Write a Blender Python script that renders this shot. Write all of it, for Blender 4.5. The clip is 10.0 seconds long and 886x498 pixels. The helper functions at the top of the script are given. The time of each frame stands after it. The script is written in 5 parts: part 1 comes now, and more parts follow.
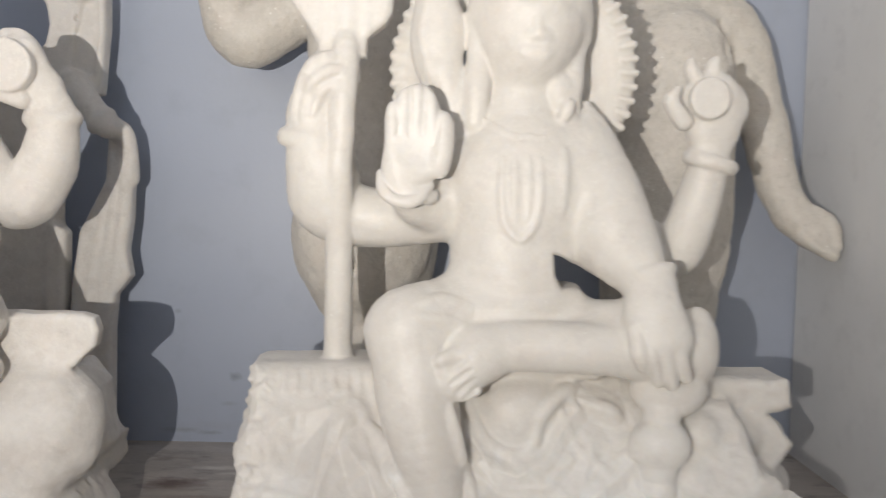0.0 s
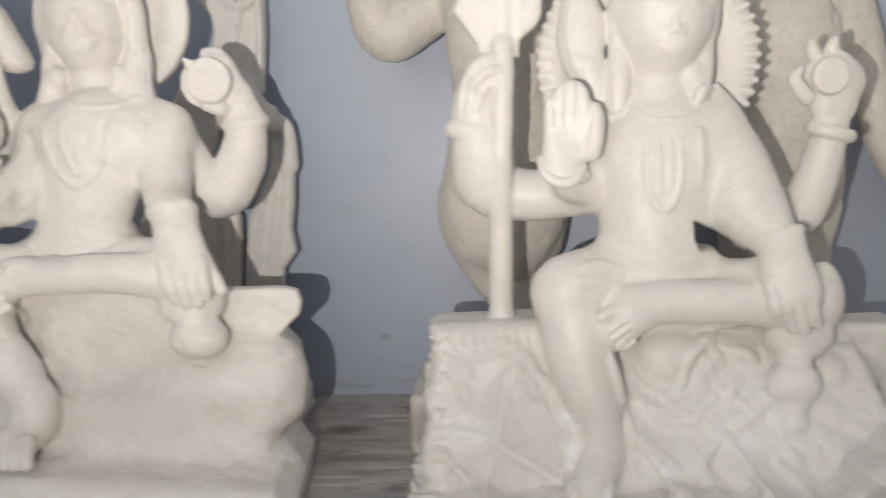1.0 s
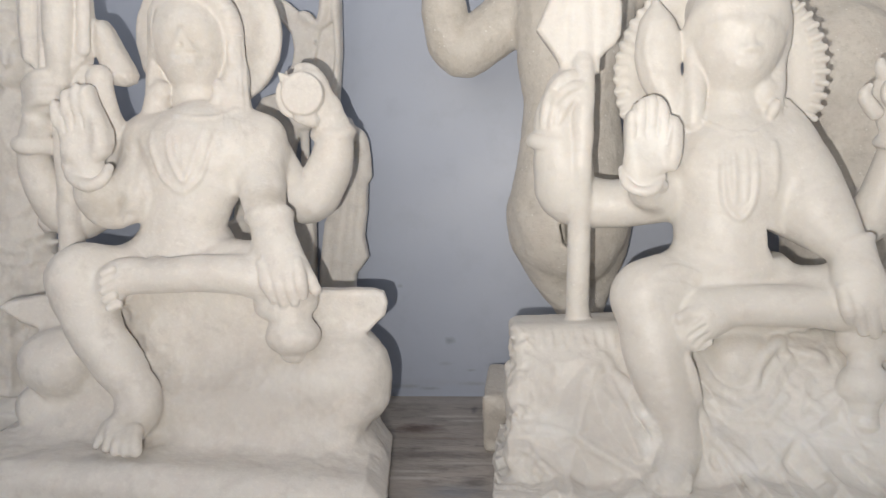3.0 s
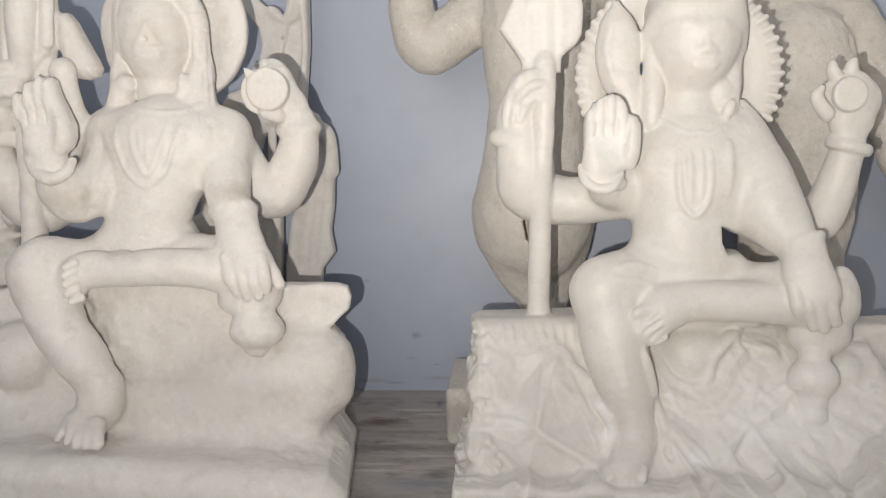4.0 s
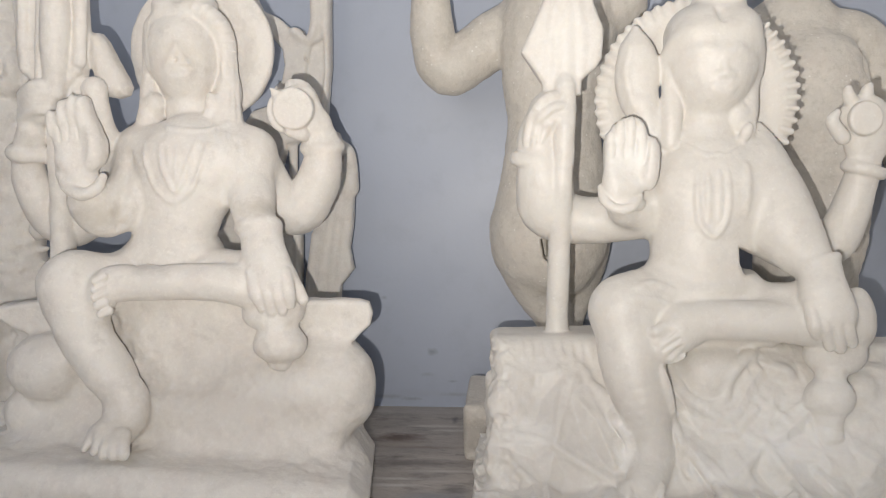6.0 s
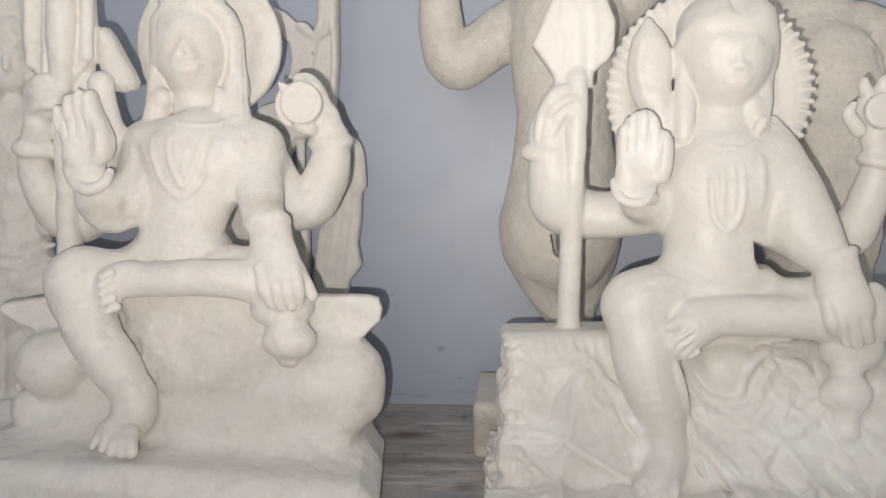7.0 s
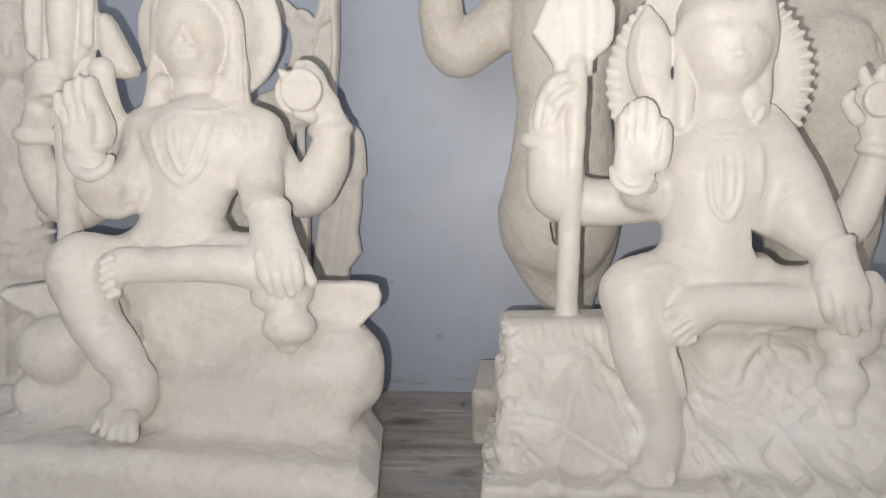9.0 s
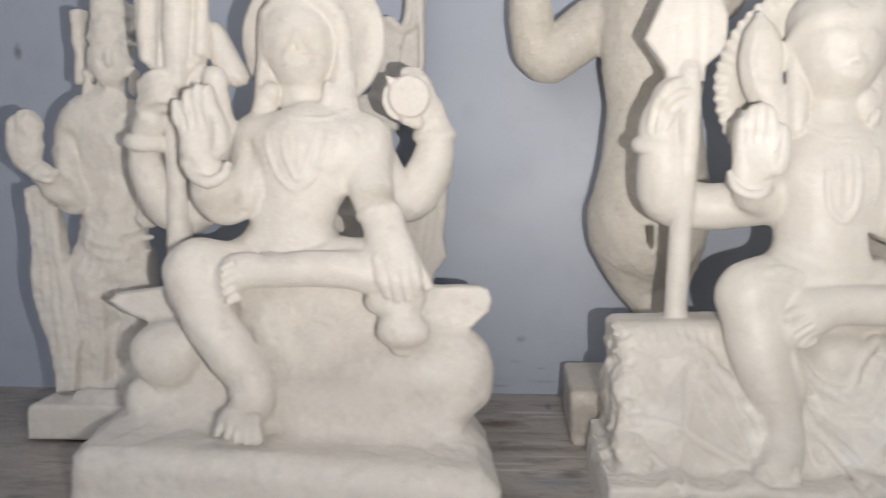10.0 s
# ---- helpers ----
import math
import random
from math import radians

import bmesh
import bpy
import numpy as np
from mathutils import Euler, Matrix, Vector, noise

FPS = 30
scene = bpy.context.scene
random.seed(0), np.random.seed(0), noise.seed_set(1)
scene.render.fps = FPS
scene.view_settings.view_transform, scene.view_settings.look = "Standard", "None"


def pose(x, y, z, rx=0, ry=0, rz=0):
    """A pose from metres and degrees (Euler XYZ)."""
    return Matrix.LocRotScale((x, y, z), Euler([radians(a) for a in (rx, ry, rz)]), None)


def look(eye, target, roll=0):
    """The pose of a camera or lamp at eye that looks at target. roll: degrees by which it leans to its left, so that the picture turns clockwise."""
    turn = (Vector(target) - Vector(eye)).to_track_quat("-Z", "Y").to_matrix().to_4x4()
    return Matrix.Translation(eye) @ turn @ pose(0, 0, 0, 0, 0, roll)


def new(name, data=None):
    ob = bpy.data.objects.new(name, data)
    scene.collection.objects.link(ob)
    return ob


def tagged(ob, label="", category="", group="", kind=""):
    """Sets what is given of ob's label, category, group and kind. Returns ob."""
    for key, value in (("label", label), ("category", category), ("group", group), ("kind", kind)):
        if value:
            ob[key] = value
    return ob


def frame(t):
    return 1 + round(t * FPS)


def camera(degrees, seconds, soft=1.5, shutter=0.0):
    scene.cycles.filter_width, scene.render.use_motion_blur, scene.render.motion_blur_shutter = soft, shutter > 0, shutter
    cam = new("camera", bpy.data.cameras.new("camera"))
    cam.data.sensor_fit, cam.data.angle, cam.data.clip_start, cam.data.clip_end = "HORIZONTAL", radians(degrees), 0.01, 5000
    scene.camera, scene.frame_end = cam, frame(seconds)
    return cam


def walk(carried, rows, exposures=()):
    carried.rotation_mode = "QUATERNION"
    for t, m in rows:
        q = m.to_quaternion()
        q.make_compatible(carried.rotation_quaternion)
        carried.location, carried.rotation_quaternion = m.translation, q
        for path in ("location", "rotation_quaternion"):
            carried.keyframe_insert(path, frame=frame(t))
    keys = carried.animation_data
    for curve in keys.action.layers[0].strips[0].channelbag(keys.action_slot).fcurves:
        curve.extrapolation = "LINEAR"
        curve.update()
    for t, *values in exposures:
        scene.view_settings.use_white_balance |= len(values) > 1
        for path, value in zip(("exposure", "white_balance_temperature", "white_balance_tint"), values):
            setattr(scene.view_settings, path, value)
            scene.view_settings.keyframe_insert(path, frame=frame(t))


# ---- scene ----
cam = camera(56.8, 10.0, soft=1.1, shutter=0.7)
PATH = [
    (0, (0.002, -0.007, 0.461), (0.027, 1.988, 0.324), 0.9),
    (0.2, (0.014, -0.0355, 0.4646), (0.0541, 1.9583, 0.3123), 0.94),
    (0.5, (0.01, -0.087, 0.47), (-0.028, 1.901, 0.255), -0.2),
    (0.7, (-0.0409, -0.1219, 0.4803), (-0.108, 1.8639, 0.2519), -0.64),
    (1, (-0.111, -0.165, 0.499), (-0.254, 1.815, 0.256), -2.1),
    (1.2, (-0.1366, -0.173, 0.5003), (-0.2969, 1.8066, 0.2653), -2.76),
    (1.5, (-0.175, -0.197, 0.496), (-0.353, 1.784, 0.281), -2.9),
    (2, (-0.211, -0.229, 0.502), (-0.434, 1.75, 0.314), -2.2),
    (2.2, (-0.2083, -0.2317, 0.5018), (-0.4451, 1.746, 0.3211), -2.13),
    (3.3, (-0.1881, -0.2408, 0.4915), (-0.3604, 1.7397, 0.2725), -1.38),
    (3.5, (-0.185, -0.242, 0.49), (-0.342, 1.739, 0.266), -1.2),
    (4, (-0.173, -0.253, 0.496), (-0.31, 1.73, 0.278), -1.2),
    (4.5, (-0.176, -0.262, 0.497), (-0.332, 1.721, 0.289), -1.3),
    (5, (-0.19, -0.278, 0.502), (-0.364, 1.706, 0.317), -1.2),
    (5.5, (-0.188, -0.281, 0.499), (-0.355, 1.705, 0.332), -0.8),
    (5.7, (-0.1891, -0.2802, 0.4981), (-0.3437, 1.7066, 0.3295), -0.71),
    (6.8, (-0.2013, -0.2668, 0.4928), (-0.3568, 1.7189, 0.3117), -0.63),
    (7, (-0.204, -0.265, 0.491), (-0.366, 1.721, 0.315), -0.8),
    (7.5, (-0.216, -0.252, 0.488), (-0.389, 1.732, 0.31), -0.8),
    (8, (-0.211, -0.253, 0.491), (-0.385, 1.73, 0.304), -0.8),
    (8.5, (-0.203, -0.259, 0.486), (-0.375, 1.724, 0.295), -0.6),
    (9, (-0.201, -0.27, 0.487), (-0.365, 1.713, 0.287), -0.6),
    (9.2, (-0.2156, -0.2731, 0.4885), (-0.3809, 1.7095, 0.2834), -0.42),
    (9.5, (-0.266, -0.287, 0.491), (-0.431, 1.696, 0.293), -0.6),
    (9.7, (-0.3044, -0.2915, 0.4908), (-0.4674, 1.6922, 0.2946), -0.57),
    (10, (-0.364, -0.299, 0.494), (-0.54, 1.684, 0.299), -0.9),
]
walk(cam, [(t, look(eye, target, roll)) for t, eye, target, roll in PATH],
     [(0, 0.12), (1.0, 0.06), (1.8, 0.0), (3.5, 0.06), (7.5, 0.05), (9.0, 0.05), (10, 0.12)])

# ---- light ----
world = bpy.data.worlds.new("world")
scene.world = world
world.use_nodes = True
bg = world.node_tree.nodes["Background"]
sky = world.node_tree.nodes.new("ShaderNodeTexSky")
sky.sky_type, sky.sun_disc = "NISHITA", False
sky.sun_elevation, sky.sun_rotation = radians(35), radians(200)
world.node_tree.links.new(sky.outputs["Color"], bg.inputs["Color"])
bg.inputs["Strength"].default_value = 0.095

# the phone's flash, beside the lens
flash = new("flash", bpy.data.lights.new("flash", "SPOT"))
flash.data.energy, flash.data.color, flash.data.shadow_soft_size = 70.0, (1.0, 0.945, 0.885), 0.005
flash.data.spot_size, flash.data.spot_blend = radians(179), 1.0
flash.matrix_world = look((-0.245, -0.28, 0.452), (-0.42, 1.0, 1.94))

# ---- materials ----


def material(name, color, dark, grain=40.0, blotch=5.0, rough=0.45, bump=0.15, bump_scale=220.0, stretch=(1.0, 1.0, 1.0), marks=(), soft=0.0, glint_dots=0.0, gloss=0.5, mottle=0.0, pale_crests=0.0):
    """Stone or paint: two scales of colour, fine relief, and roughness that varies."""
    m = bpy.data.materials.new(name)
    m.use_nodes = True
    nt = m.node_tree
    bsdf = nt.nodes["Principled BSDF"]
    geo = nt.nodes.new("ShaderNodeTexCoord")

    def tex(scale, detail, rough_, offset=0.0):
        mp = nt.nodes.new("ShaderNodeMapping")
        mp.inputs["Location"].default_value = (offset, offset * 1.7, offset * 0.3)
        mp.inputs["Scale"].default_value = stretch
        nt.links.new(geo.outputs["Object"], mp.inputs["Vector"])
        n = nt.nodes.new("ShaderNodeTexNoise")
        n.inputs["Scale"].default_value, n.inputs["Detail"].default_value, n.inputs["Roughness"].default_value = scale, detail, rough_
        nt.links.new(mp.outputs["Vector"], n.inputs["Vector"])
        return n.outputs["Fac"]

    def ramp(fac, a, b):
        r = nt.nodes.new("ShaderNodeMapRange")
        r.inputs["From Min"].default_value, r.inputs["From Max"].default_value = a, b
        nt.links.new(fac, r.inputs["Value"])
        return r.outputs["Result"]

    def mix(fac, a, b):
        n = nt.nodes.new("ShaderNodeMix")
        n.data_type = "RGBA"
        if isinstance(fac, float):
            n.inputs["Factor"].default_value = fac
        else:
            nt.links.new(fac, n.inputs["Factor"])
        for sock, v in ((n.inputs["A"], a), (n.inputs["B"], b)):
            if isinstance(v, tuple):
                sock.default_value = (*v, 1)
            else:
                nt.links.new(v, sock)
        return n.outputs["Result"]

    mid = tuple((a + b) / 2 for a, b in zip(color, dark))
    base = mix(ramp(tex(blotch, 6, 0.6), 0.35, 0.68), color, mid)
    base = mix(ramp(tex(grain, 5, 0.65, 3.0), 0.52, 0.78), base, dark)
    if mottle:
        # milky and rosy clouds in the stone, with a chalky speckle over them
        pale, rosy = tuple(min(0.82, c * 1.09) for c in color), (color[0] * 0.97, color[1] * 0.93, color[2] * 0.92)
        for scale, tint, lo, hi, part, shift in ((16, rosy, 0.5, 0.72, 0.8, 11.0), (55, pale, 0.5, 0.66, 0.7, 13.0), (170, pale, 0.54, 0.64, 0.55, 17.0), (240, dark, 0.58, 0.72, 0.5, 19.0)):
            n = nt.nodes.new("ShaderNodeMath")
            n.operation = "MULTIPLY"
            nt.links.new(ramp(tex(scale, 4, 0.6, shift), lo, hi), n.inputs[0])
            n.inputs[1].default_value = part * mottle
            base = mix(n.outputs["Value"], base, tint)
    if pale_crests:
        # paler convex crests: rubbed stone, with its polished sheen painted into the colour
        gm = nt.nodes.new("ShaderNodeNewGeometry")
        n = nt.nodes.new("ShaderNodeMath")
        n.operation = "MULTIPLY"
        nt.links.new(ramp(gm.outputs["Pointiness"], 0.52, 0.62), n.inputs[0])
        n.inputs[1].default_value = pale_crests
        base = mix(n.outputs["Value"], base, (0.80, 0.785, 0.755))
    if glint_dots:
        # sparkle of the crystals, painted as small near-white dots
        vo = nt.nodes.new("ShaderNodeTexVoronoi")
        vo.inputs["Scale"].default_value = 130
        nt.links.new(geo.outputs["Object"], vo.inputs["Vector"])
        near = nt.nodes.new("ShaderNodeMapRange")
        near.inputs["From Min"].default_value, near.inputs["From Max"].default_value = 0.30, 0.12
        nt.links.new(vo.outputs["Distance"], near.inputs["Value"])
        pick = nt.nodes.new("ShaderNodeSeparateColor")
        nt.links.new(vo.outputs["Color"], pick.inputs["Color"])
        few = nt.nodes.new("ShaderNodeMapRange")
        few.inputs["From Min"].default_value, few.inputs["From Max"].default_value = 0.88, 0.98
        few.inputs["To Max"].default_value = glint_dots
        nt.links.new(pick.outputs["Red"], few.inputs["Value"])
        both = nt.nodes.new("ShaderNodeMath")
        both.operation = "MULTIPLY"
        nt.links.new(near.outputs["Result"], both.inputs[0])
        nt.links.new(few.outputs["Result"], both.inputs[1])
        base = mix(both.outputs["Value"], base, (0.85, 0.84, 0.80))
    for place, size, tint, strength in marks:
        # an uneven blot round a place: stains, scuffs, and painted light or shade
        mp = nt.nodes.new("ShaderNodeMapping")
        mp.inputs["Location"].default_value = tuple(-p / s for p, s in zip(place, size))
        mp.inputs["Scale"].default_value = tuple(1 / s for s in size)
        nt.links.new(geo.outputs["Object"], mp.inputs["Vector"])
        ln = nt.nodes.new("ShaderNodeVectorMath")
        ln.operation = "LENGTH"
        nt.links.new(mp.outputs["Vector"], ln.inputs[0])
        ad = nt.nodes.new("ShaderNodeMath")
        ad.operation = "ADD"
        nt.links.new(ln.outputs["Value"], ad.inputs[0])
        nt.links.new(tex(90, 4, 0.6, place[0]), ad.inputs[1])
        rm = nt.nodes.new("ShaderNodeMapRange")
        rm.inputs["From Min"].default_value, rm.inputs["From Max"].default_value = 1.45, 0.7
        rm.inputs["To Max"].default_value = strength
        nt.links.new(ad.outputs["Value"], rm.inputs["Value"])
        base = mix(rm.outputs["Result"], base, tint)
    nt.links.new(base, bsdf.inputs["Base Color"])
    bsdf.inputs["Diffuse Roughness"].default_value = 0.22
    bsdf.inputs["Specular IOR Level"].default_value = gloss
    if soft:
        bsdf.inputs["Subsurface Weight"].default_value = soft
        bsdf.inputs["Subsurface Radius"].default_value = (1.0, 0.8, 0.6)
        bsdf.inputs["Subsurface Scale"].default_value = 0.006
    r = nt.nodes.new("ShaderNodeMapRange")
    r.inputs["To Min"].default_value, r.inputs["To Max"].default_value = rough - 0.1, rough + 0.12
    nt.links.new(tex(blotch * 3, 4, 0.6, 7.0), r.inputs["Value"])
    nt.links.new(r.outputs["Result"], bsdf.inputs["Roughness"])
    b = nt.nodes.new("ShaderNodeBump")
    b.inputs["Strength"].default_value, b.inputs["Distance"].default_value = bump, 0.002
    nt.links.new(tex(bump_scale, 4, 0.6, 1.0), b.inputs["Height"])
    b2 = nt.nodes.new("ShaderNodeBump")
    b2.inputs["Strength"].default_value, b2.inputs["Distance"].default_value = bump, 0.012
    nt.links.new(tex(grain * 0.7, 3, 0.5, 5.0), b2.inputs["Height"])
    nt.links.new(b.outputs["Normal"], b2.inputs["Normal"])
    nt.links.new(b2.outputs["Normal"], bsdf.inputs["Normal"])
    return m


MARBLE = material("white_marble", (0.69, 0.665, 0.62), (0.60, 0.57, 0.53), 40, 7, 0.47, 0.17, 300, soft=0.2, glint_dots=0.25, mottle=0.45, pale_crests=0.7, marks=(
    # chalky right half of the hide, its extra brightness partly painted in
    ((0.23, 0.86, 0.13), (0.22, 0.16, 0.13), (0.80, 0.785, 0.75), 0.75),
    # left hide panel and shin: weaker light painted in as darker stone
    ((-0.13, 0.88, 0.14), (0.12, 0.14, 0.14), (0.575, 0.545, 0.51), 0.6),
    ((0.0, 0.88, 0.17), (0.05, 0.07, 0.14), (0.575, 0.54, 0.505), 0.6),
    # highlights on the fold beside the leg, painted near white
    ((-0.029, 0.85, 0.114), (0.02, 0.06, 0.025), (0.86, 0.85, 0.82), 0.8),
    ((-0.035, 0.87, 0.144), (0.02, 0.06, 0.02), (0.84, 0.83, 0.8), 0.6),
    ((-0.017, 0.9, 0.527), (0.05, 0.04, 0.05), (0.8, 0.79, 0.76), 0.5),
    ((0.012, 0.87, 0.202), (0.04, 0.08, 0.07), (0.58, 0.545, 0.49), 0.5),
    ((-0.098, 0.97, 0.689), (0.06, 0.05, 0.08), (0.78, 0.76, 0.72), 0.5),
    ((0.165, 0.88, 0.233), (0.05, 0.06, 0.015), (0.82, 0.81, 0.78), 0.5),
    ((0.184, 0.85, 0.121), (0.06, 0.06, 0.03), (0.80, 0.79, 0.77), 0.6),
    ((0.095, 0.85, 0.085), (0.05, 0.06, 0.02), (0.82, 0.81, 0.79), 0.6),
    ((-0.16, 0.88, 0.13), (0.05, 0.06, 0.03), (0.78, 0.77, 0.74), 0.5),
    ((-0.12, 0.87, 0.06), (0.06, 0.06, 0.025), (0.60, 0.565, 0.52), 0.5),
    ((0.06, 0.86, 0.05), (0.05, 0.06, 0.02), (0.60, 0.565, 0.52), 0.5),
))
PLAIN = material("carved_marble", (0.72, 0.69, 0.645), (0.59, 0.555, 0.515), 36, 7, 0.56, 0.24, 300, soft=0.2, glint_dots=0.25, mottle=0.6, pale_crests=0.5, marks=(
    # grimy rock seat, painted darker still for the weaker light low down
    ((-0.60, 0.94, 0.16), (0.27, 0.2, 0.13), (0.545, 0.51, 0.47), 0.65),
    # raw brownish forearm, with the shade of its underside painted in
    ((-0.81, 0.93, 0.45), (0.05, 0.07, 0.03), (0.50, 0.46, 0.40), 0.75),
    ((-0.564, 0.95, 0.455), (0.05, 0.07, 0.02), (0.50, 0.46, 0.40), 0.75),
    ((-0.695, 1.0, 0.696), (0.05, 0.05, 0.04), (0.6, 0.55, 0.47), 0.5),
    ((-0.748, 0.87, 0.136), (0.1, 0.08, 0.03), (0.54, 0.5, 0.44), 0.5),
    ((-0.522, 0.93, 0.182), (0.12, 0.08, 0.03), (0.74, 0.72, 0.68), 0.5),
    ((-0.792, 0.88, 0.228), (0.06, 0.08, 0.03), (0.72, 0.7, 0.66), 0.4),
))
RAW = material("raw_marble", (0.655, 0.62, 0.565), (0.50, 0.47, 0.415), 80, 10, 0.52, 0.3, 340, soft=0.1, glint_dots=0.8, mottle=0.6, marks=(
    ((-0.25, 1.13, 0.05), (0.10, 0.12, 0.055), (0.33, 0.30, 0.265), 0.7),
    ((-0.517, 1.36, 0.524), (0.016, 0.05, 0.018), (0.36, 0.32, 0.27), 0.7),
))
# marks on the wall: places are counted from the wall's middle
BLUE = material("blue_wall_paint", (0.41, 0.455, 0.55), (0.37, 0.41, 0.495), 14, 2.2, 0.5, 0.10, 130, gloss=0.9, marks=(
    ((0.523, -0.075, -0.968), (0.014, 0.03, 0.010), (0.20, 0.22, 0.27), 0.7),
    ((-0.60, -0.075, -0.32), (0.014, 0.03, 0.024), (0.13, 0.14, 0.18), 0.8),
    ((0.50, -0.075, -1.06), (0.16, 0.03, 0.012), (0.36, 0.37, 0.42), 0.25),
    ((0.426, -0.075, -1.068), (0.05, 0.03, 0.007), (0.27, 0.28, 0.32), 0.6),
    ((0.475, -0.075, -1.073), (0.03, 0.03, 0.005), (0.24, 0.25, 0.29), 0.6),
    ((0.573, -0.075, -1.062), (0.04, 0.03, 0.006), (0.27, 0.28, 0.32), 0.5),
    ((0.513, -0.075, -1.018), (0.02, 0.03, 0.006), (0.29, 0.31, 0.37), 0.5),
    ((0.567, -0.075, -1.033), (0.012, 0.03, 0.004), (0.25, 0.27, 0.32), 0.6),
    ((0.42, -0.075, -0.85), (0.010, 0.03, 0.006), (0.25, 0.27, 0.33), 0.6)))
GREY = material("grey_wall_paint", (0.72, 0.725, 0.73), (0.62, 0.625, 0.63), 20, 3, 0.6, 0.08, 160)
SLAB = material("streaked_stone", (0.46, 0.42, 0.385), (0.18, 0.162, 0.148), 34, 11, 0.55, 0.5, 120, stretch=(0.5, 1.0, 1.0), marks=(
    ((0.556, 1.575, 0.06), (0.07, 0.045, 0.1), (0.09, 0.045, 0.035), 0.75),
    ((0.55, 1.755, 0.06), (0.6, 0.03, 0.1), (0.5, 0.47, 0.44), 0.6),
    ((0.62, 1.40, 0.06), (0.14, 0.012, 0.1), (0.42, 0.40, 0.37), 0.4),
    ((0.619, 1.652, 0.06), (0.086, 0.013, 0.1), (0.62, 0.59, 0.55), 0.8),
    ((0.655, 1.626, 0.06), (0.058, 0.011, 0.1), (0.6, 0.58, 0.54), 0.7),
    ((0.600, 1.438, 0.06), (0.162, 0.027, 0.1), (0.15, 0.135, 0.125), 0.7),
    ((0.580, 1.363, 0.06), (0.063, 0.009, 0.1), (0.62, 0.6, 0.57), 0.7),
    ((0.575, 1.333, 0.06), (0.055, 0.011, 0.1), (0.6, 0.58, 0.56), 0.7),
    ((0.654, 1.279, 0.06), (0.078, 0.038, 0.1), (0.27, 0.28, 0.3), 0.8),
    ((0.677, 1.318, 0.06), (0.033, 0.027, 0.1), (0.16, 0.15, 0.14), 0.8),
    ((0.662, 1.400, 0.06), (0.086, 0.008, 0.1), (0.58, 0.55, 0.52), 0.7),
    ((0.656, 1.694, 0.06), (0.009, 0.030, 0.1), (0.12, 0.12, 0.13), 0.8),
    ((0.610, 1.522, 0.06), (0.141, 0.011, 0.1), (0.3, 0.25, 0.22), 0.7),
    ((0.566, 1.544, 0.06), (0.065, 0.025, 0.1), (0.4, 0.35, 0.3), 0.7),
))

# ---- structure ----


def box_mesh(name, lo, hi, mat, bevel=0.0, turn=0.0):
    bm = bmesh.new()
    bmesh.ops.create_cube(bm, size=1)
    size = Vector(hi) - Vector(lo)
    bmesh.ops.scale(bm, vec=size, verts=bm.verts)
    if bevel:
        bmesh.ops.bevel(bm, geom=bm.edges[:], offset=bevel, segments=3, affect="EDGES", profile=0.5)
    me = bpy.data.meshes.new(name)
    bm.to_mesh(me)
    bm.free()
    me.materials.append(mat)
    for p in me.polygons:
        p.use_smooth = False
    ob = new(name, me)
    ob.location = (Vector(lo) + Vector(hi)) / 2
    ob.rotation_euler = (0, 0, radians(turn))
    return ob


back = box_mesh("wall_north", (-2.6, 1.478, -0.02), (0.85, 1.628, 2.2), BLUE, turn=-1.2)
tagged(back, "pale blue painted plaster wall behind the statues", "wall", kind="structure")
right = box_mesh("wall_east", (0.651, -2.4, -0.02), (0.80, 1.44, 2.2), GREY)
tagged(right, "grey painted side wall beside the statues", "wall", kind="structure")
# this side wall is unseen, added to close the room against the sky
left = box_mesh("wall_west_unseen", (-2.75, -2.4, -0.02), (-2.6, 1.6, 2.2), BLUE)
tagged(left, "unseen pale blue side wall, added to close the room", "wall", kind="structure")
# ceiling is unseen: added, and cut short to admit sky light from the front
ceil = box_mesh("ceiling", (-2.75, -0.4, 2.2), (0.84, 1.75, 2.32), GREY)
tagged(ceil, "unseen plain grey ceiling, added to shape the sky's light", "ceiling", kind="structure")
floor = box_mesh("floor", (-2.75, -2.4, -0.12), (0.84, 1.75, 0.0), SLAB)
tagged(floor, "grey and brown streaked stone floor slab", "floor", kind="structure")

# ---- sculpting: a distance field on a grid, and a mesh of its zero surface ----


def grid_noise(shape, cells, seed):
    """Smooth value noise on a grid of that shape, from -1 to 1."""
    rng = np.random.default_rng(seed)
    n = [max(2, int(c)) + 2 for c in cells]
    lat = rng.uniform(-1, 1, n).astype(np.float32)
    out = lat
    for ax in range(3):
        x = np.linspace(0, n[ax] - 2.001, shape[ax])
        i = x.astype(int)
        f = (x - i).astype(np.float32)
        f = f * f * (3 - 2 * f)
        sh = [1, 1, 1]
        sh[ax] = -1
        f = f.reshape(sh)
        out = np.take(out, i, axis=ax) * (1 - f) + np.take(out, i + 1, axis=ax) * f
    return out


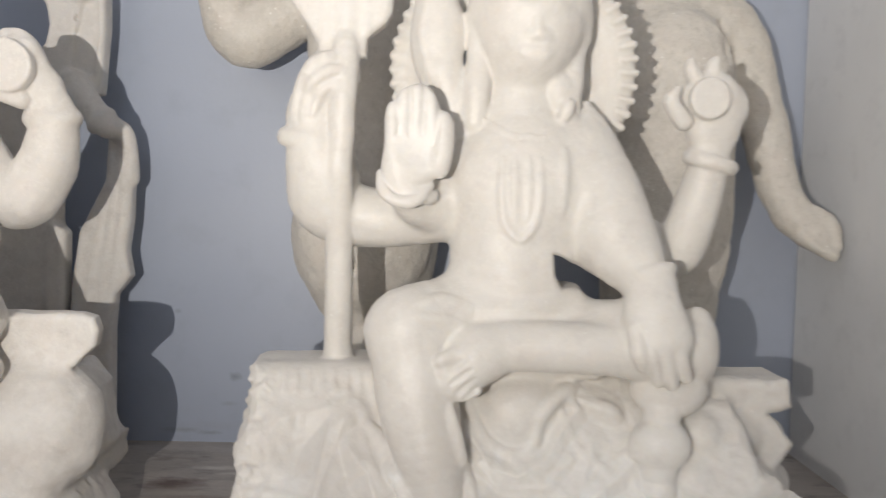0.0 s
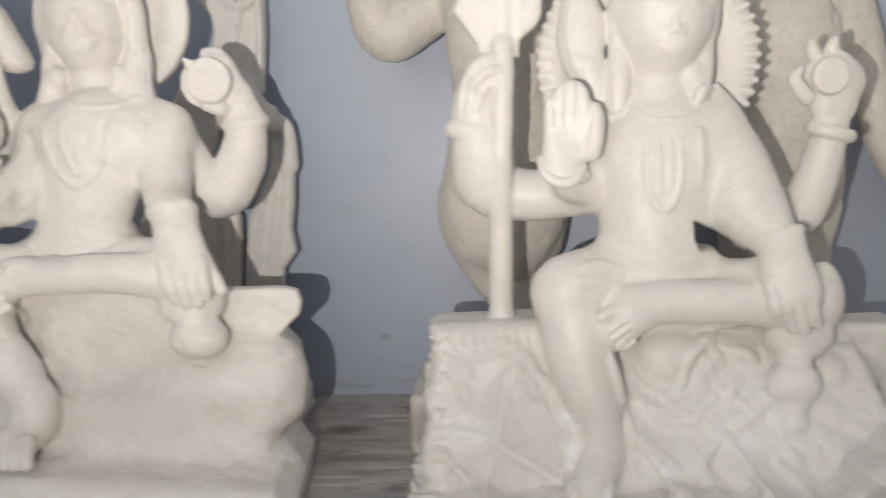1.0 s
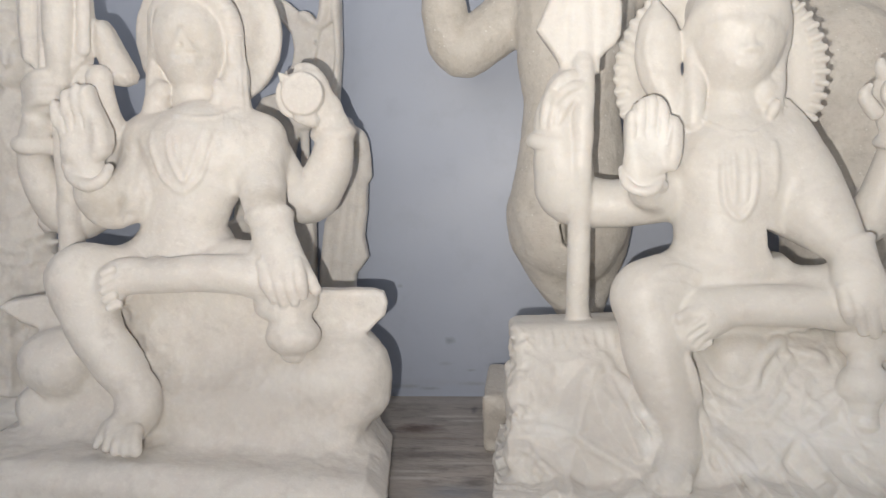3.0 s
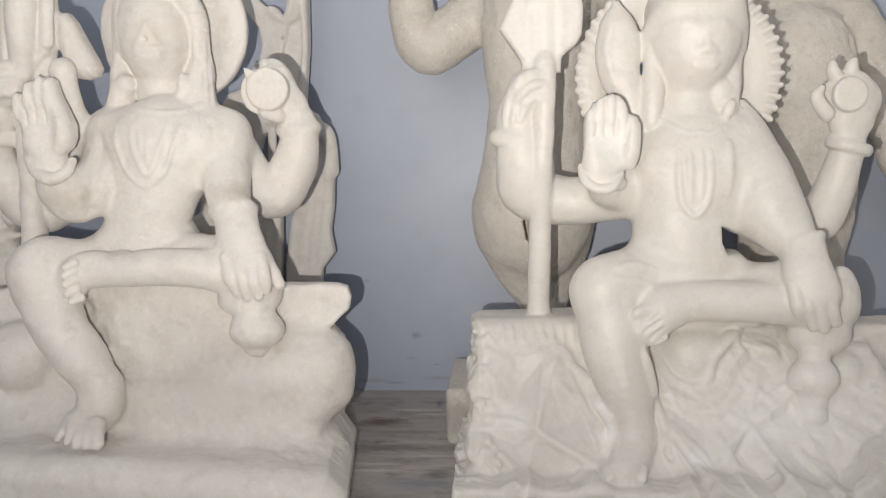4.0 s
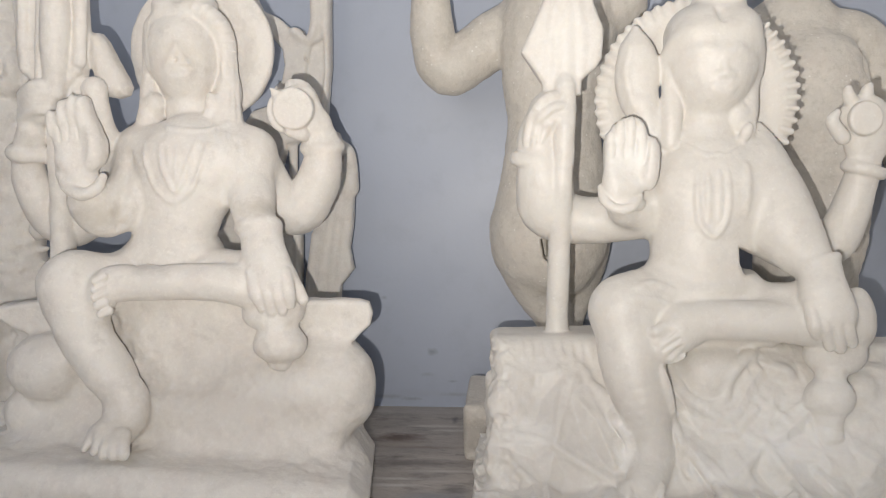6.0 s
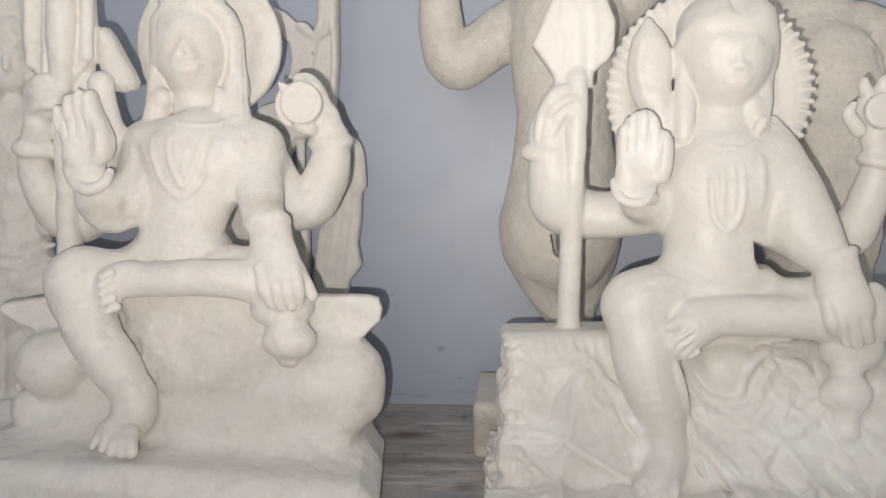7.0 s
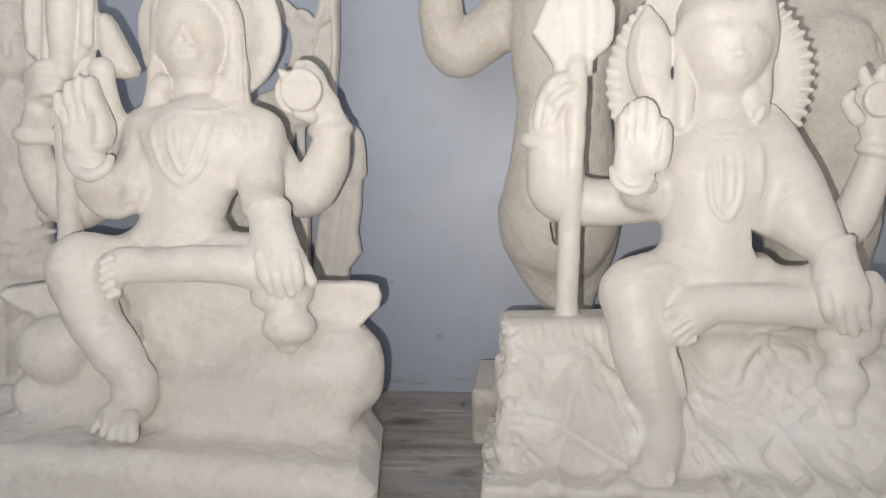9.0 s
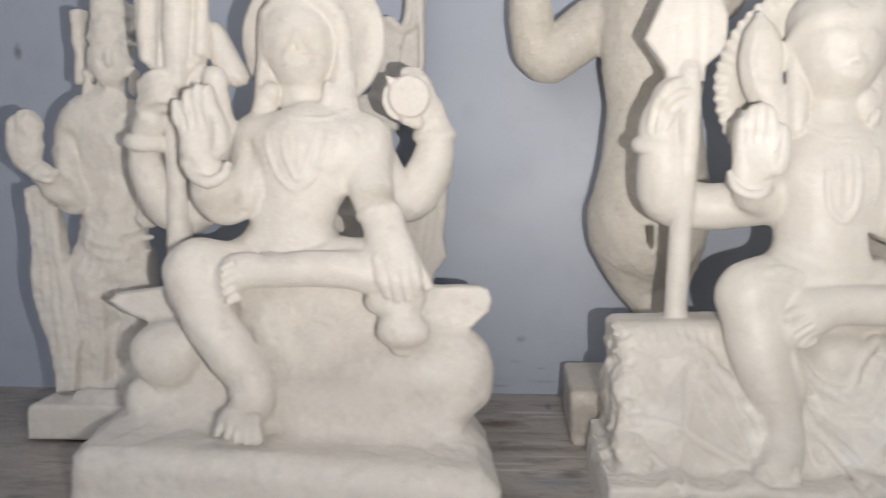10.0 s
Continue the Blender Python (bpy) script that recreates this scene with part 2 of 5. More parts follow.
class Sculpt:
    def __init__(self, lo, hi, h):
        self.lo, self.h = np.array(lo, np.float32), h
        self.n = np.ceil((np.array(hi) - np.array(lo)) / h).astype(int) + 1
        self.d = np.full(self.n, 0.5, np.float32)
        self.ax = [self.lo[i] + h * np.arange(self.n[i], dtype=np.float32) for i in range(3)]

    def region(self, lo, hi):
        a = np.clip(np.floor((np.array(lo) - self.lo) / self.h).astype(int), 0, self.n)
        b = np.clip(np.ceil((np.array(hi) - self.lo) / self.h).astype(int) + 1, 0, self.n)
        sl = tuple(slice(i, j) for i, j in zip(a, b))
        x, y, z = (self.ax[i][sl[i]] for i in range(3))
        return sl, x[:, None, None], y[None, :, None], z[None, None, :]

    def blend(self, sl, d, k, cut=False):
        old = self.d[sl]
        if old.size == 0:
            return
        if cut:
            hh = np.maximum(k - np.abs(old + d), 0) / k
            self.d[sl] = np.maximum(old, -d) + hh * hh * k * 0.25
        else:
            hh = np.maximum(k - np.abs(old - d), 0) / k
            self.d[sl] = np.minimum(old, d) - hh * hh * k * 0.25

    def ball(self, c, r, k=0.012, turn=(0, 0, 0), cut=False):
        """An ellipsoid with radii r, turned by degrees."""
        m = max(r) + k + 2 * self.h
        sl, x, y, z = self.region([v - m for v in c], [v + m for v in c])
        x, y, z = x - c[0], y - c[1], z - c[2]
        if any(turn):
            q = np.array(Euler([radians(a) for a in turn]).to_matrix().transposed(), np.float32)
            x, y, z = (q[i, 0] * x + q[i, 1] * y + q[i, 2] * z for i in range(3))
        k0 = np.sqrt((x / r[0]) ** 2 + (y / r[1]) ** 2 + (z / r[2]) ** 2) + 1e-6
        k1 = np.sqrt((x / r[0] ** 2) ** 2 + (y / r[1] ** 2) ** 2 + (z / r[2] ** 2) ** 2) + 1e-6
        self.blend(sl, k0 * (k0 - 1) / k1, k, cut)

    def tube(self, pts, k=0.012, flat=1.0, cut=False, smooth=True):
        """A limb through points (x, y, z, radius); flat squeezes its depth."""
        p = np.array(pts, np.float32)
        if smooth and len(p) > 2:
            q = np.vstack([2 * p[0] - p[1], p, 2 * p[-1] - p[-2]])
            out = []
            for i in range(1, len(q) - 2):
                for t in (0, 0.25, 0.5, 0.75):
                    out.append(0.5 * (2 * q[i] + (q[i + 1] - q[i - 1]) * t + (2 * q[i - 1] - 5 * q[i] + 4 * q[i + 1] - q[i + 2]) * t * t
                                      + (3 * q[i] - q[i - 1] - 3 * q[i + 1] + q[i + 2]) * t ** 3))
            p = np.vstack(out + [p[-1]])
        rm = p[:, 3].max() + k + 2 * self.h
        sl, x, y, z = self.region(p[:, :3].min(0) - rm, p[:, :3].max(0) + rm)
        best = None
        for a, b in zip(p[:-1], p[1:]):
            ab = b[:3] - a[:3]
            ab[1] /= flat
            px, py, pz = x - a[0], (y - a[1]) / flat, z - a[2]
            t = np.clip((px * ab[0] + py * ab[1] + pz * ab[2]) / max(float(ab @ ab), 1e-9), 0, 1)
            d = np.sqrt((px - t * ab[0]) ** 2 + (py - t * ab[1]) ** 2 + (pz - t * ab[2]) ** 2) - (a[3] + t * (b[3] - a[3]))
            best = d if best is None else np.minimum(best, d)
        self.blend(sl, best * min(1.0, flat ** 0.5), k, cut)

    def block(self, c, half, rnd=0.01, k=0.012, turn=(0, 0, 0), cut=False):
        m = float(np.linalg.norm(half)) + k + 2 * self.h
        sl, x, y, z = self.region([v - m for v in c], [v + m for v in c])
        x, y, z = x - c[0], y - c[1], z - c[2]
        if any(turn):
            q = np.array(Euler([radians(a) for a in turn]).to_matrix().transposed(), np.float32)
            x, y, z = (q[i, 0] * x + q[i, 1] * y + q[i, 2] * z for i in range(3))
        qx, qy, qz = (np.abs(v) - (s - rnd) for v, s in zip((x, y, z), half))
        out = np.sqrt(np.maximum(qx, 0) ** 2 + np.maximum(qy, 0) ** 2 + np.maximum(qz, 0) ** 2)
        self.blend(sl, out + np.minimum(np.maximum(qx, np.maximum(qy, qz)), 0) - rnd, k, cut)

    def plate(self, poly, y0, y1, rnd=0.008, k=0.012, lean=0.0, skew=0.0, cut=False):
        """An outline (x, z) given depth from y0 to y1; lean: how much y grows with each metre of height; skew: how much x grows with depth, from y = 1."""
        v = np.array(poly, np.float32)
        m = rnd + k + 2 * self.h
        zs = (v[:, 1].min(), v[:, 1].max())
        dy = sorted((0.0, lean * (zs[1] - zs[0])))
        ms = m + abs(skew) * 0.25
        sl, x, y, z = self.region((v[:, 0].min() - ms, y0 - m + dy[0], zs[0] - m), (v[:, 0].max() + ms, y1 + m + dy[1], zs[1] + m))
        x2, z2 = x - skew * (y - 1.0) if skew else x, z
        d2, inside = None, None
        for a, b in zip(v, np.roll(v, -1, 0)):
            e = b - a
            wx, wz = x2 - a[0], z2 - a[1]
            t = np.clip((wx * e[0] + wz * e[1]) / float(e @ e), 0, 1)
            q = (wx - t * e[0]) ** 2 + (wz - t * e[1]) ** 2
            d2 = q if d2 is None else np.minimum(d2, q)
            if abs(e[1]) > 1e-9:
                c = ((a[1] > z2) != (b[1] > z2)) & (x2 < e[0] * (z2 - a[1]) / e[1] + a[0])
                inside = c if inside is None else inside ^ c
        dp = np.where(inside, -1, 1) * np.sqrt(d2) + rnd
        yy = y - lean * (z - zs[0])
        dyy = np.abs(yy - (y0 + y1) / 2) - (y1 - y0) / 2 + rnd
        d = np.sqrt(np.maximum(dp, 0) ** 2 + np.maximum(dyy, 0) ** 2) + np.minimum(np.maximum(dp, dyy), 0) - rnd
        self.blend(sl, d, k, cut)

    def ring(self, c, big, small, flat=1.0, k=0.01, tall=1.0):
        """A ring that faces the front."""
        m = big * max(1, tall) + small + k + 2 * self.h
        sl, x, y, z = self.region([v - m for v in c], [v + m for v in c])
        x, y, z = x - c[0], (y - c[1]) / flat, (z - c[2]) / tall
        self.blend(sl, (np.sqrt((np.sqrt(x * x + z * z) - big) ** 2 + y * y) - small) * min(1, flat), k)

    def cuff(self, c, axis, big, small, flat=1.0, k=0.003):
        """A bangle round a limb that runs along axis."""
        m = big + small + k + 2 * self.h
        sl, x, y, z = self.region([v - m for v in c], [v + m for v in c])
        w = Vector(axis).normalized()
        x, y, z = x - c[0], (y - c[1]) / flat, z - c[2]
        along = x * w[0] + y * w[1] + z * w[2]
        out = np.sqrt(np.maximum(x * x + y * y + z * z - along * along, 0)) - big
        self.blend(sl, np.sqrt(out * out + along * along * 0.6) - small, k)

    def disc(self, c, r, thick, k=0.006, tilt=(0, 0, 0), rnd=0.004):
        """A coin that faces the front."""
        m = r + k + 2 * self.h
        sl, x, y, z = self.region([v - m for v in c], [v + m for v in c])
        x, y, z = x - c[0], y - c[1], z - c[2]
        if any(tilt):
            q = np.array(Euler([radians(a) for a in tilt]).to_matrix().transposed(), np.float32)
            x, y, z = (q[i, 0] * x + q[i, 1] * y + q[i, 2] * z for i in range(3))
        a, b = np.sqrt(x * x + z * z) - r + rnd, np.abs(y) - thick / 2 + rnd
        self.blend(sl, np.sqrt(np.maximum(a, 0) ** 2 + np.maximum(b, 0) ** 2) + np.minimum(np.maximum(a, b), 0) - rnd, k)

    def draw(self, pts, r, k=0.008, near=-9.0, sink=0.35, cut=False):
        """A ridge or cord laid over the front of what stands already, through points (x, z); near: the search starts at this depth."""
        p = np.array(pts, np.float32)
        q = np.vstack([2 * p[0] - p[1], p, 2 * p[-1] - p[-2]])
        line = []
        for i in range(1, len(q) - 2):
            n = max(2, int(np.linalg.norm(q[i + 1] - q[i]) / 0.006))
            for t in np.arange(n) / n:
                line.append(0.5 * (2 * q[i] + (q[i + 1] - q[i - 1]) * t + (2 * q[i - 1] - 5 * q[i] + 4 * q[i + 1] - q[i + 2]) * t * t
                                   + (3 * q[i] - q[i - 1] - 3 * q[i + 1] + q[i + 2]) * t ** 3))
        line = np.array(line + [p[-1]])
        j0 = max(0, int((near - self.lo[1]) / self.h))
        deep = []
        for x, z in line:
            i, m = (int(round(float((v - self.lo[a]) / self.h))) for v, a in ((x, 0), (z, 2)))
            i, m = min(max(i, 0), self.n[0] - 1), min(max(m, 0), self.n[2] - 1)
            hit = np.argmax(self.d[i, j0:, m] < 0)
            deep.append(self.ax[1][j0 + hit] if hit else np.nan)
        deep = np.array(deep)
        ok = ~np.isnan(deep)
        if ok.sum() < 2:
            return
        deep = np.interp(np.arange(len(deep)), np.flatnonzero(ok), deep[ok])
        pad = np.pad(deep, 2, mode="edge")
        deep = np.median(np.stack([pad[i:i + len(deep)] for i in range(5)]), axis=0)
        s = np.linspace(0, math.pi, len(line))
        rad = r * (0.45 + 0.55 * np.sin(s) ** 0.5)
        self.tube([(x, y + sink * r, z, w) for (x, z), y, w in zip(line, deep, rad)], k=k, smooth=False, cut=cut)

    def crumple(self, lo, hi, amp, size, seed, ridged=False):
        """Uneven hand-cut relief over a region, fading at its edges."""
        sl, x, y, z = self.region(lo, hi)
        shape = self.d[sl].shape
        if 0 in shape:
            return
        ext = [s * self.h for s in shape]
        nz = sum(grid_noise(shape, [e / size * f for e in ext], seed + f) / f for f in (1, 2, 4))
        if ridged:
            nz = 0.6 - 1.6 * np.abs(nz)
        fade = 1.0
        for i, v in enumerate((x, y, z)):
            w = np.clip(np.minimum(v - lo[i], hi[i] - v) / 0.02, 0, 1)
            fade = fade * w
        self.d[sl] -= amp * nz * fade

    def folds(self, lines, lo, hi):
        """Roof-shaped folds with a sharp crest along lines of points (x, z), each with its height and half width."""
        sl, x, y, z = self.region(lo, hi)
        top = np.zeros((x.shape[0], 1, z.shape[2]), np.float32)
        for pts, amp, width in lines:
            for (ax, az), (bx, bz) in zip(pts, pts[1:]):
                ux, uz = bx - ax, bz - az
                t = np.clip(((x - ax) * ux + (z - az) * uz) / (ux * ux + uz * uz), 0, 1)
                far = np.sqrt((x - ax - t * ux) ** 2 + (z - az - t * uz) ** 2)
                top = np.maximum(top, amp * np.clip(1 - far / width, 0, 1))
        edge = np.clip(np.minimum(x - lo[0], hi[0] - x) / 0.02, 0, 1) * np.clip(np.minimum(z - lo[2], hi[2] - z) / 0.015, 0, 1)
        self.d[sl] -= top * edge * np.clip((hi[1] - y) / 0.02, 0, 1)

    def mesh(self, name, mat):
        """Surface nets: one vertex in each cell that the surface crosses, one quad for each grid edge that it cuts."""
        d, h = self.d, self.h
        d[:, :, 0] = np.maximum(d[:, :, 0], h * 0.5)
        ins = d < 0
        corners = [(i, j, k) for i in (0, 1) for j in (0, 1) for k in (0, 1)]
        nx, ny, nz = (s - 1 for s in d.shape)
        cnt = np.zeros((nx, ny, nz), np.int8)
        for i, j, k in corners:
            cnt += ins[i:i + nx, j:j + ny, k:k + nz]
        cells = np.argwhere((cnt > 0) & (cnt < 8))
        index = np.full((nx, ny, nz), -1, np.int32)
        index[tuple(cells.T)] = np.arange(len(cells))
        acc, num = np.zeros((len(cells), 3), np.float32), np.zeros(len(cells), np.float32)
        val = {c: d[cells[:, 0] + c[0], cells[:, 1] + c[1], cells[:, 2] + c[2]] for c in corners}
        for a in corners:
            for ax in range(3):
                if a[ax] == 0:
                    b = tuple(1 if i == ax else a[i] for i in range(3))
                    va, vb = val[a], val[b]
                    hit = (va < 0) != (vb < 0)
                    t = np.where(hit, va / np.where(hit, va - vb, 1), 0)
                    p = np.array(a, np.float32)[None, :].repeat(len(cells), 0)
                    p[:, ax] += t
                    acc += p * hit[:, None]
                    num += hit
        verts = self.lo + h * (cells + acc / num[:, None])
        quads = []
        for ax in range(3):
            u, w = (ax + 1) % 3, (ax + 2) % 3
            a = [slice(None)] * 3
            b = [slice(None)] * 3
            a[ax], b[ax] = slice(0, -1), slice(1, None)
            cross = ins[tuple(a)] != ins[tuple(b)]
            e = np.argwhere(cross)
            e = e[(e[:, u] > 0) & (e[:, w] > 0) & (e[:, u] < d.shape[u] - 1) & (e[:, w] < d.shape[w] - 1)]
            flip = ~ins[tuple(e.T)]
            q = []
            for du, dw in ((1, 1), (0, 1), (0, 0), (1, 0)):
                c = e.copy()
                c[:, u] -= du
                c[:, w] -= dw
                q.append(index[tuple(c.T)])
            q = np.stack(q, 1)
            q[flip] = q[flip][:, ::-1]
            quads.append(q)
        quads = np.vstack(quads)
        quads = quads[(quads >= 0).all(1)]
        me = bpy.data.meshes.new(name)
        me.vertices.add(len(verts))
        me.vertices.foreach_set("co", verts.astype(np.float32).ravel())
        me.loops.add(4 * len(quads))
        me.loops.foreach_set("vertex_index", quads.astype(np.int32).ravel())
        me.polygons.add(len(quads))
        me.polygons.foreach_set("loop_start", np.arange(0, 4 * len(quads), 4, dtype=np.int32))
        me.polygons.foreach_set("use_smooth", np.ones(len(quads), bool))
        me.update(calc_edges=True)
        me.validate()
        me.materials.append(mat)
        return new(name, me)


# ---- seated statue on a rock with a draped hide ----
a = Sculpt((-0.28, 0.76, -0.003), (0.48, 1.17, 0.9), 0.002)
# rock seat
a.plate([(-0.213, 0.246), (-0.062, 0.247), (-0.018, 0.249), (0.239, 0.239), (0.336, 0.239), (0.438, 0.24), (0.443, 0.206), (0.415, 0.198), (0.448, 0.16), (0.422, 0.126), (0.454, 0.091), (0.462, -0.02), (-0.247, -0.02), (-0.23, -0.02), (-0.226, 0.018), (-0.218, 0.102), (-0.222, 0.157), (-0.212, 0.203)], 0.965, 1.06, rnd=0.012)
a.plate([(-0.207, 0.252), (-0.069, 0.255), (0.239, 0.248), (0.357, 0.217), (0.379, 0.164), (0.386, -0.014), (-0.241, -0.02), (-0.224, 0.045), (-0.217, 0.124), (-0.218, 0.176), (-0.207, 0.219)], 0.8, 0.905, rnd=0.015, k=0.02, lean=0.55)
a.plate([(-0.238, 0.061), (0.272, 0.055), (0.389, 0.149), (0.401, 0.022), (-0.249, -0.02)], 0.785, 1.1, rnd=0.006, k=0.008)
a.crumple((-0.27, 0.77, 0.03), (0.45, 1.0, 0.26), 0.003, 0.04, 3, ridged=True)
# sharp folds of the hide
a.folds([
    ([(-0.097, 0.202), (-0.105, 0.173), (-0.125, 0.122)], 0.015, 0.032),
    ([(-0.125, 0.119), (-0.204, 0.117)], 0.01, 0.022),
    ([(-0.204, 0.105), (-0.176, 0.087), (-0.152, 0.07)], 0.014, 0.021),
    ([(-0.123, 0.117), (-0.089, 0.1), (-0.049, 0.078)], 0.015, 0.032),
    ([(-0.09, 0.177), (-0.067, 0.152), (-0.043, 0.097)], 0.02, 0.028),
    ([(-0.197, 0.165), (-0.168, 0.202), (-0.116, 0.214)], 0.011, 0.032),
    ([(-0.125, 0.119), (-0.134, 0.082), (-0.15, 0.039)], 0.011, 0.024)], (-0.27, 0.77, 0.042), (0.5, 1.0, 0.25))
a.folds([
    ([(0.05, 0.185), (0.069, 0.157), (0.1, 0.149), (0.134, 0.167), (0.153, 0.197), (0.172, 0.217)], 0.015, 0.02),
    ([(0.052, 0.165), (0.081, 0.135), (0.127, 0.137), (0.161, 0.165)], 0.01, 0.017),
    ([(0.164, 0.121), (0.196, 0.14), (0.229, 0.165)], 0.019, 0.027),
    ([(0.164, 0.121), (0.135, 0.101), (0.111, 0.079)], 0.017, 0.025),
    ([(0.164, 0.121), (0.201, 0.077), (0.23, 0.042)], 0.021, 0.033),
    ([(0.164, 0.121), (0.184, 0.177)], 0.012, 0.023),
    ([(0.164, 0.121), (0.226, 0.118), (0.279, 0.109)], 0.013, 0.028),
    ([(0.058, 0.124), (0.089, 0.088), (0.117, 0.066), (0.159, 0.041)], 0.019, 0.027),
    ([(0.126, 0.088), (0.169, 0.041)], 0.015, 0.019),
    ([(0.231, 0.089), (0.261, 0.062)], 0.013, 0.016),
    ([(0.287, 0.115), (0.334, 0.089)], 0.015, 0.023),
    ([(0.226, 0.153), (0.25, 0.097)], 0.013, 0.023),
    ([(0.062, 0.096), (0.086, 0.043)], 0.012, 0.02),
    ([(0.134, 0.217), (0.168, 0.229), (0.209, 0.213)], 0.014, 0.019)], (-0.27, 0.77, 0.042), (0.5, 1.0, 0.25))
# body
a.tube([(0.114, 0.985, 0.5, 0.046), (0.107, 0.975, 0.472, 0.085), (0.097, 0.965, 0.409, 0.074), (0.096, 0.965, 0.358, 0.076), (0.1, 0.98, 0.305, 0.089)], k=0.035, flat=0.8)
a.tube([(0.11, 0.992, 0.62, 0.04), (0.108, 0.985, 0.573, 0.042), (0.107, 0.98, 0.542, 0.045), (0.11, 0.98, 0.518, 0.054)], k=0.007, flat=0.9)
a.ball((0.056, 0.985, 0.485), (0.052, 0.044, 0.04), k=0.023)
a.ball((0.171, 0.985, 0.501), (0.051, 0.044, 0.045), k=0.026)
a.ball((0.063, 0.945, 0.473), (0.034, 0.022, 0.03), k=0.02)
a.ball((0.136, 0.945, 0.472), (0.034, 0.022, 0.03), k=0.02)
# head, hair and knot
a.ball((0.115, 0.998, 0.672), (0.0688, 0.066, 0.0776), k=0.014)
a.ball((0.111, 0.972, 0.657), (0.0596, 0.052, 0.0674), k=0.016)
a.ball((0.111, 0.962, 0.615), (0.0291, 0.03, 0.0189), k=0.03)
a.tube([(0.115, 0.926, 0.679, 0.0025), (0.116, 0.922, 0.656, 0.0033), (0.117, 0.92, 0.641, 0.005)], k=0.007)
a.ball((0.11, 0.924, 0.638), (0.005, 0.005, 0.0042), k=0.008)
a.ball((0.124, 0.926, 0.638), (0.005, 0.005, 0.0042), k=0.008)
a.draw([(0.066, 0.673), (0.08, 0.676), (0.094, 0.675), (0.105, 0.671)], 0.0025, k=0.016, sink=1.0)
a.draw([(0.122, 0.67), (0.131, 0.674), (0.143, 0.671)], 0.0025, k=0.016, sink=1.0)
a.ball((0.078, 0.902, 0.66), (0.0147, 0.02, 0.0041), k=0.006, cut=True)
a.draw([(0.099, 0.621), (0.108, 0.623), (0.115, 0.621), (0.122, 0.622), (0.131, 0.621)], 0.0021, k=0.009, sink=0.6)
a.draw([(0.104, 0.615), (0.115, 0.613), (0.126, 0.615)], 0.0025, k=0.009, sink=0.6)
a.ball((0.092, 0.99, 0.708), (0.0438, 0.052, 0.0368), k=0.02)
a.ball((0.146, 0.99, 0.708), (0.0386, 0.052, 0.0368), k=0.02)
a.tube([(0.05, 0.992, 0.638, 0.0088), (0.049, 0.98, 0.668, 0.0096), (0.057, 0.958, 0.689, 0.0094), (0.075, 0.943, 0.699, 0.0093), (0.101, 0.938, 0.701, 0.0092), (0.13, 0.941, 0.702, 0.0093), (0.156, 0.956, 0.696, 0.0094), (0.174, 0.976, 0.674, 0.0087), (0.179, 0.99, 0.647, 0.0079)], k=0.018)
a.draw([(0.114, 0.734), (0.115, 0.726), (0.116, 0.716)], 0.0025, k=0.012, sink=0.1, cut=True)
a.tube([(0.125, 1.0, 0.739, 0.0424), (0.125, 1.0, 0.758, 0.0371), (0.124, 1.0, 0.783, 0.0415), (0.124, 1.0, 0.811, 0.0389), (0.123, 1.0, 0.838, 0.0221)], k=0.007)
a.tube([(0.051, 0.985, 0.662, 0.0096), (0.052, 0.975, 0.623, 0.013), (0.052, 0.965, 0.581, 0.0146), (0.049, 0.96, 0.545, 0.012)], k=0.008)
a.ball((0.048, 0.972, 0.636), (0.0052, 0.006, 0.0147), k=0.006)
a.tube([(0.175, 0.988, 0.659, 0.0088), (0.168, 0.98, 0.621, 0.0122), (0.159, 0.972, 0.588, 0.0181), (0.156, 0.966, 0.554, 0.0146)], k=0.008)
a.ball((0.146, 0.957, 0.581), (0.0128, 0.01, 0.0205), k=0.008)
a.ball((0.155, 0.948, 0.558), (0.0085, 0.008, 0.0144), k=0.005, turn=(0, 25, 0))
a.tube([(0.183, 0.99, 0.564, 0.0105), (0.192, 0.982, 0.54, 0.0174), (0.204, 0.975, 0.508, 0.0173), (0.222, 0.97, 0.466, 0.0121)], k=0.012)
a.ball((0.131, 1.036, 0.593), (0.0599, 0.03, 0.0563), k=0.011)
# collar and strings of beads
a.tube([(0.068, 0.972, 0.555, 0.0078), (0.079, 0.955, 0.541, 0.0085), (0.095, 0.945, 0.533, 0.0093), (0.119, 0.946, 0.532, 0.0085), (0.143, 0.957, 0.54, 0.0077)], k=0.012)
a.draw([(0.057, 0.548), (0.071, 0.538), (0.086, 0.528), (0.099, 0.524), (0.11, 0.526), (0.119, 0.523), (0.131, 0.528), (0.148, 0.536)], 0.0029, k=0.003, sink=0.2)
a.draw([(0.079, 0.5), (0.078, 0.462), (0.083, 0.429), (0.099, 0.41), (0.116, 0.429), (0.121, 0.461), (0.121, 0.499)], 0.005, k=0.004, sink=0.2)
a.draw([(0.092, 0.501), (0.093, 0.431)], 0.005, k=0.004, sink=0.2)
a.draw([(0.108, 0.501), (0.108, 0.433)], 0.004, k=0.004, sink=0.2)
a.draw([(0.149, 0.509), (0.147, 0.444)], 0.005, k=0.008, sink=0.4)
a.draw([(0.169, 0.57), (0.176, 0.54), (0.189, 0.504), (0.203, 0.471)], 0.003, k=0.004, sink=0.2)
a.draw([(0.174, 0.57), (0.183, 0.54), (0.197, 0.504), (0.21, 0.471)], 0.003, k=0.004, sink=0.2)
a.draw([(0.179, 0.57), (0.19, 0.54), (0.205, 0.504), (0.217, 0.471)], 0.003, k=0.004, sink=0.2)
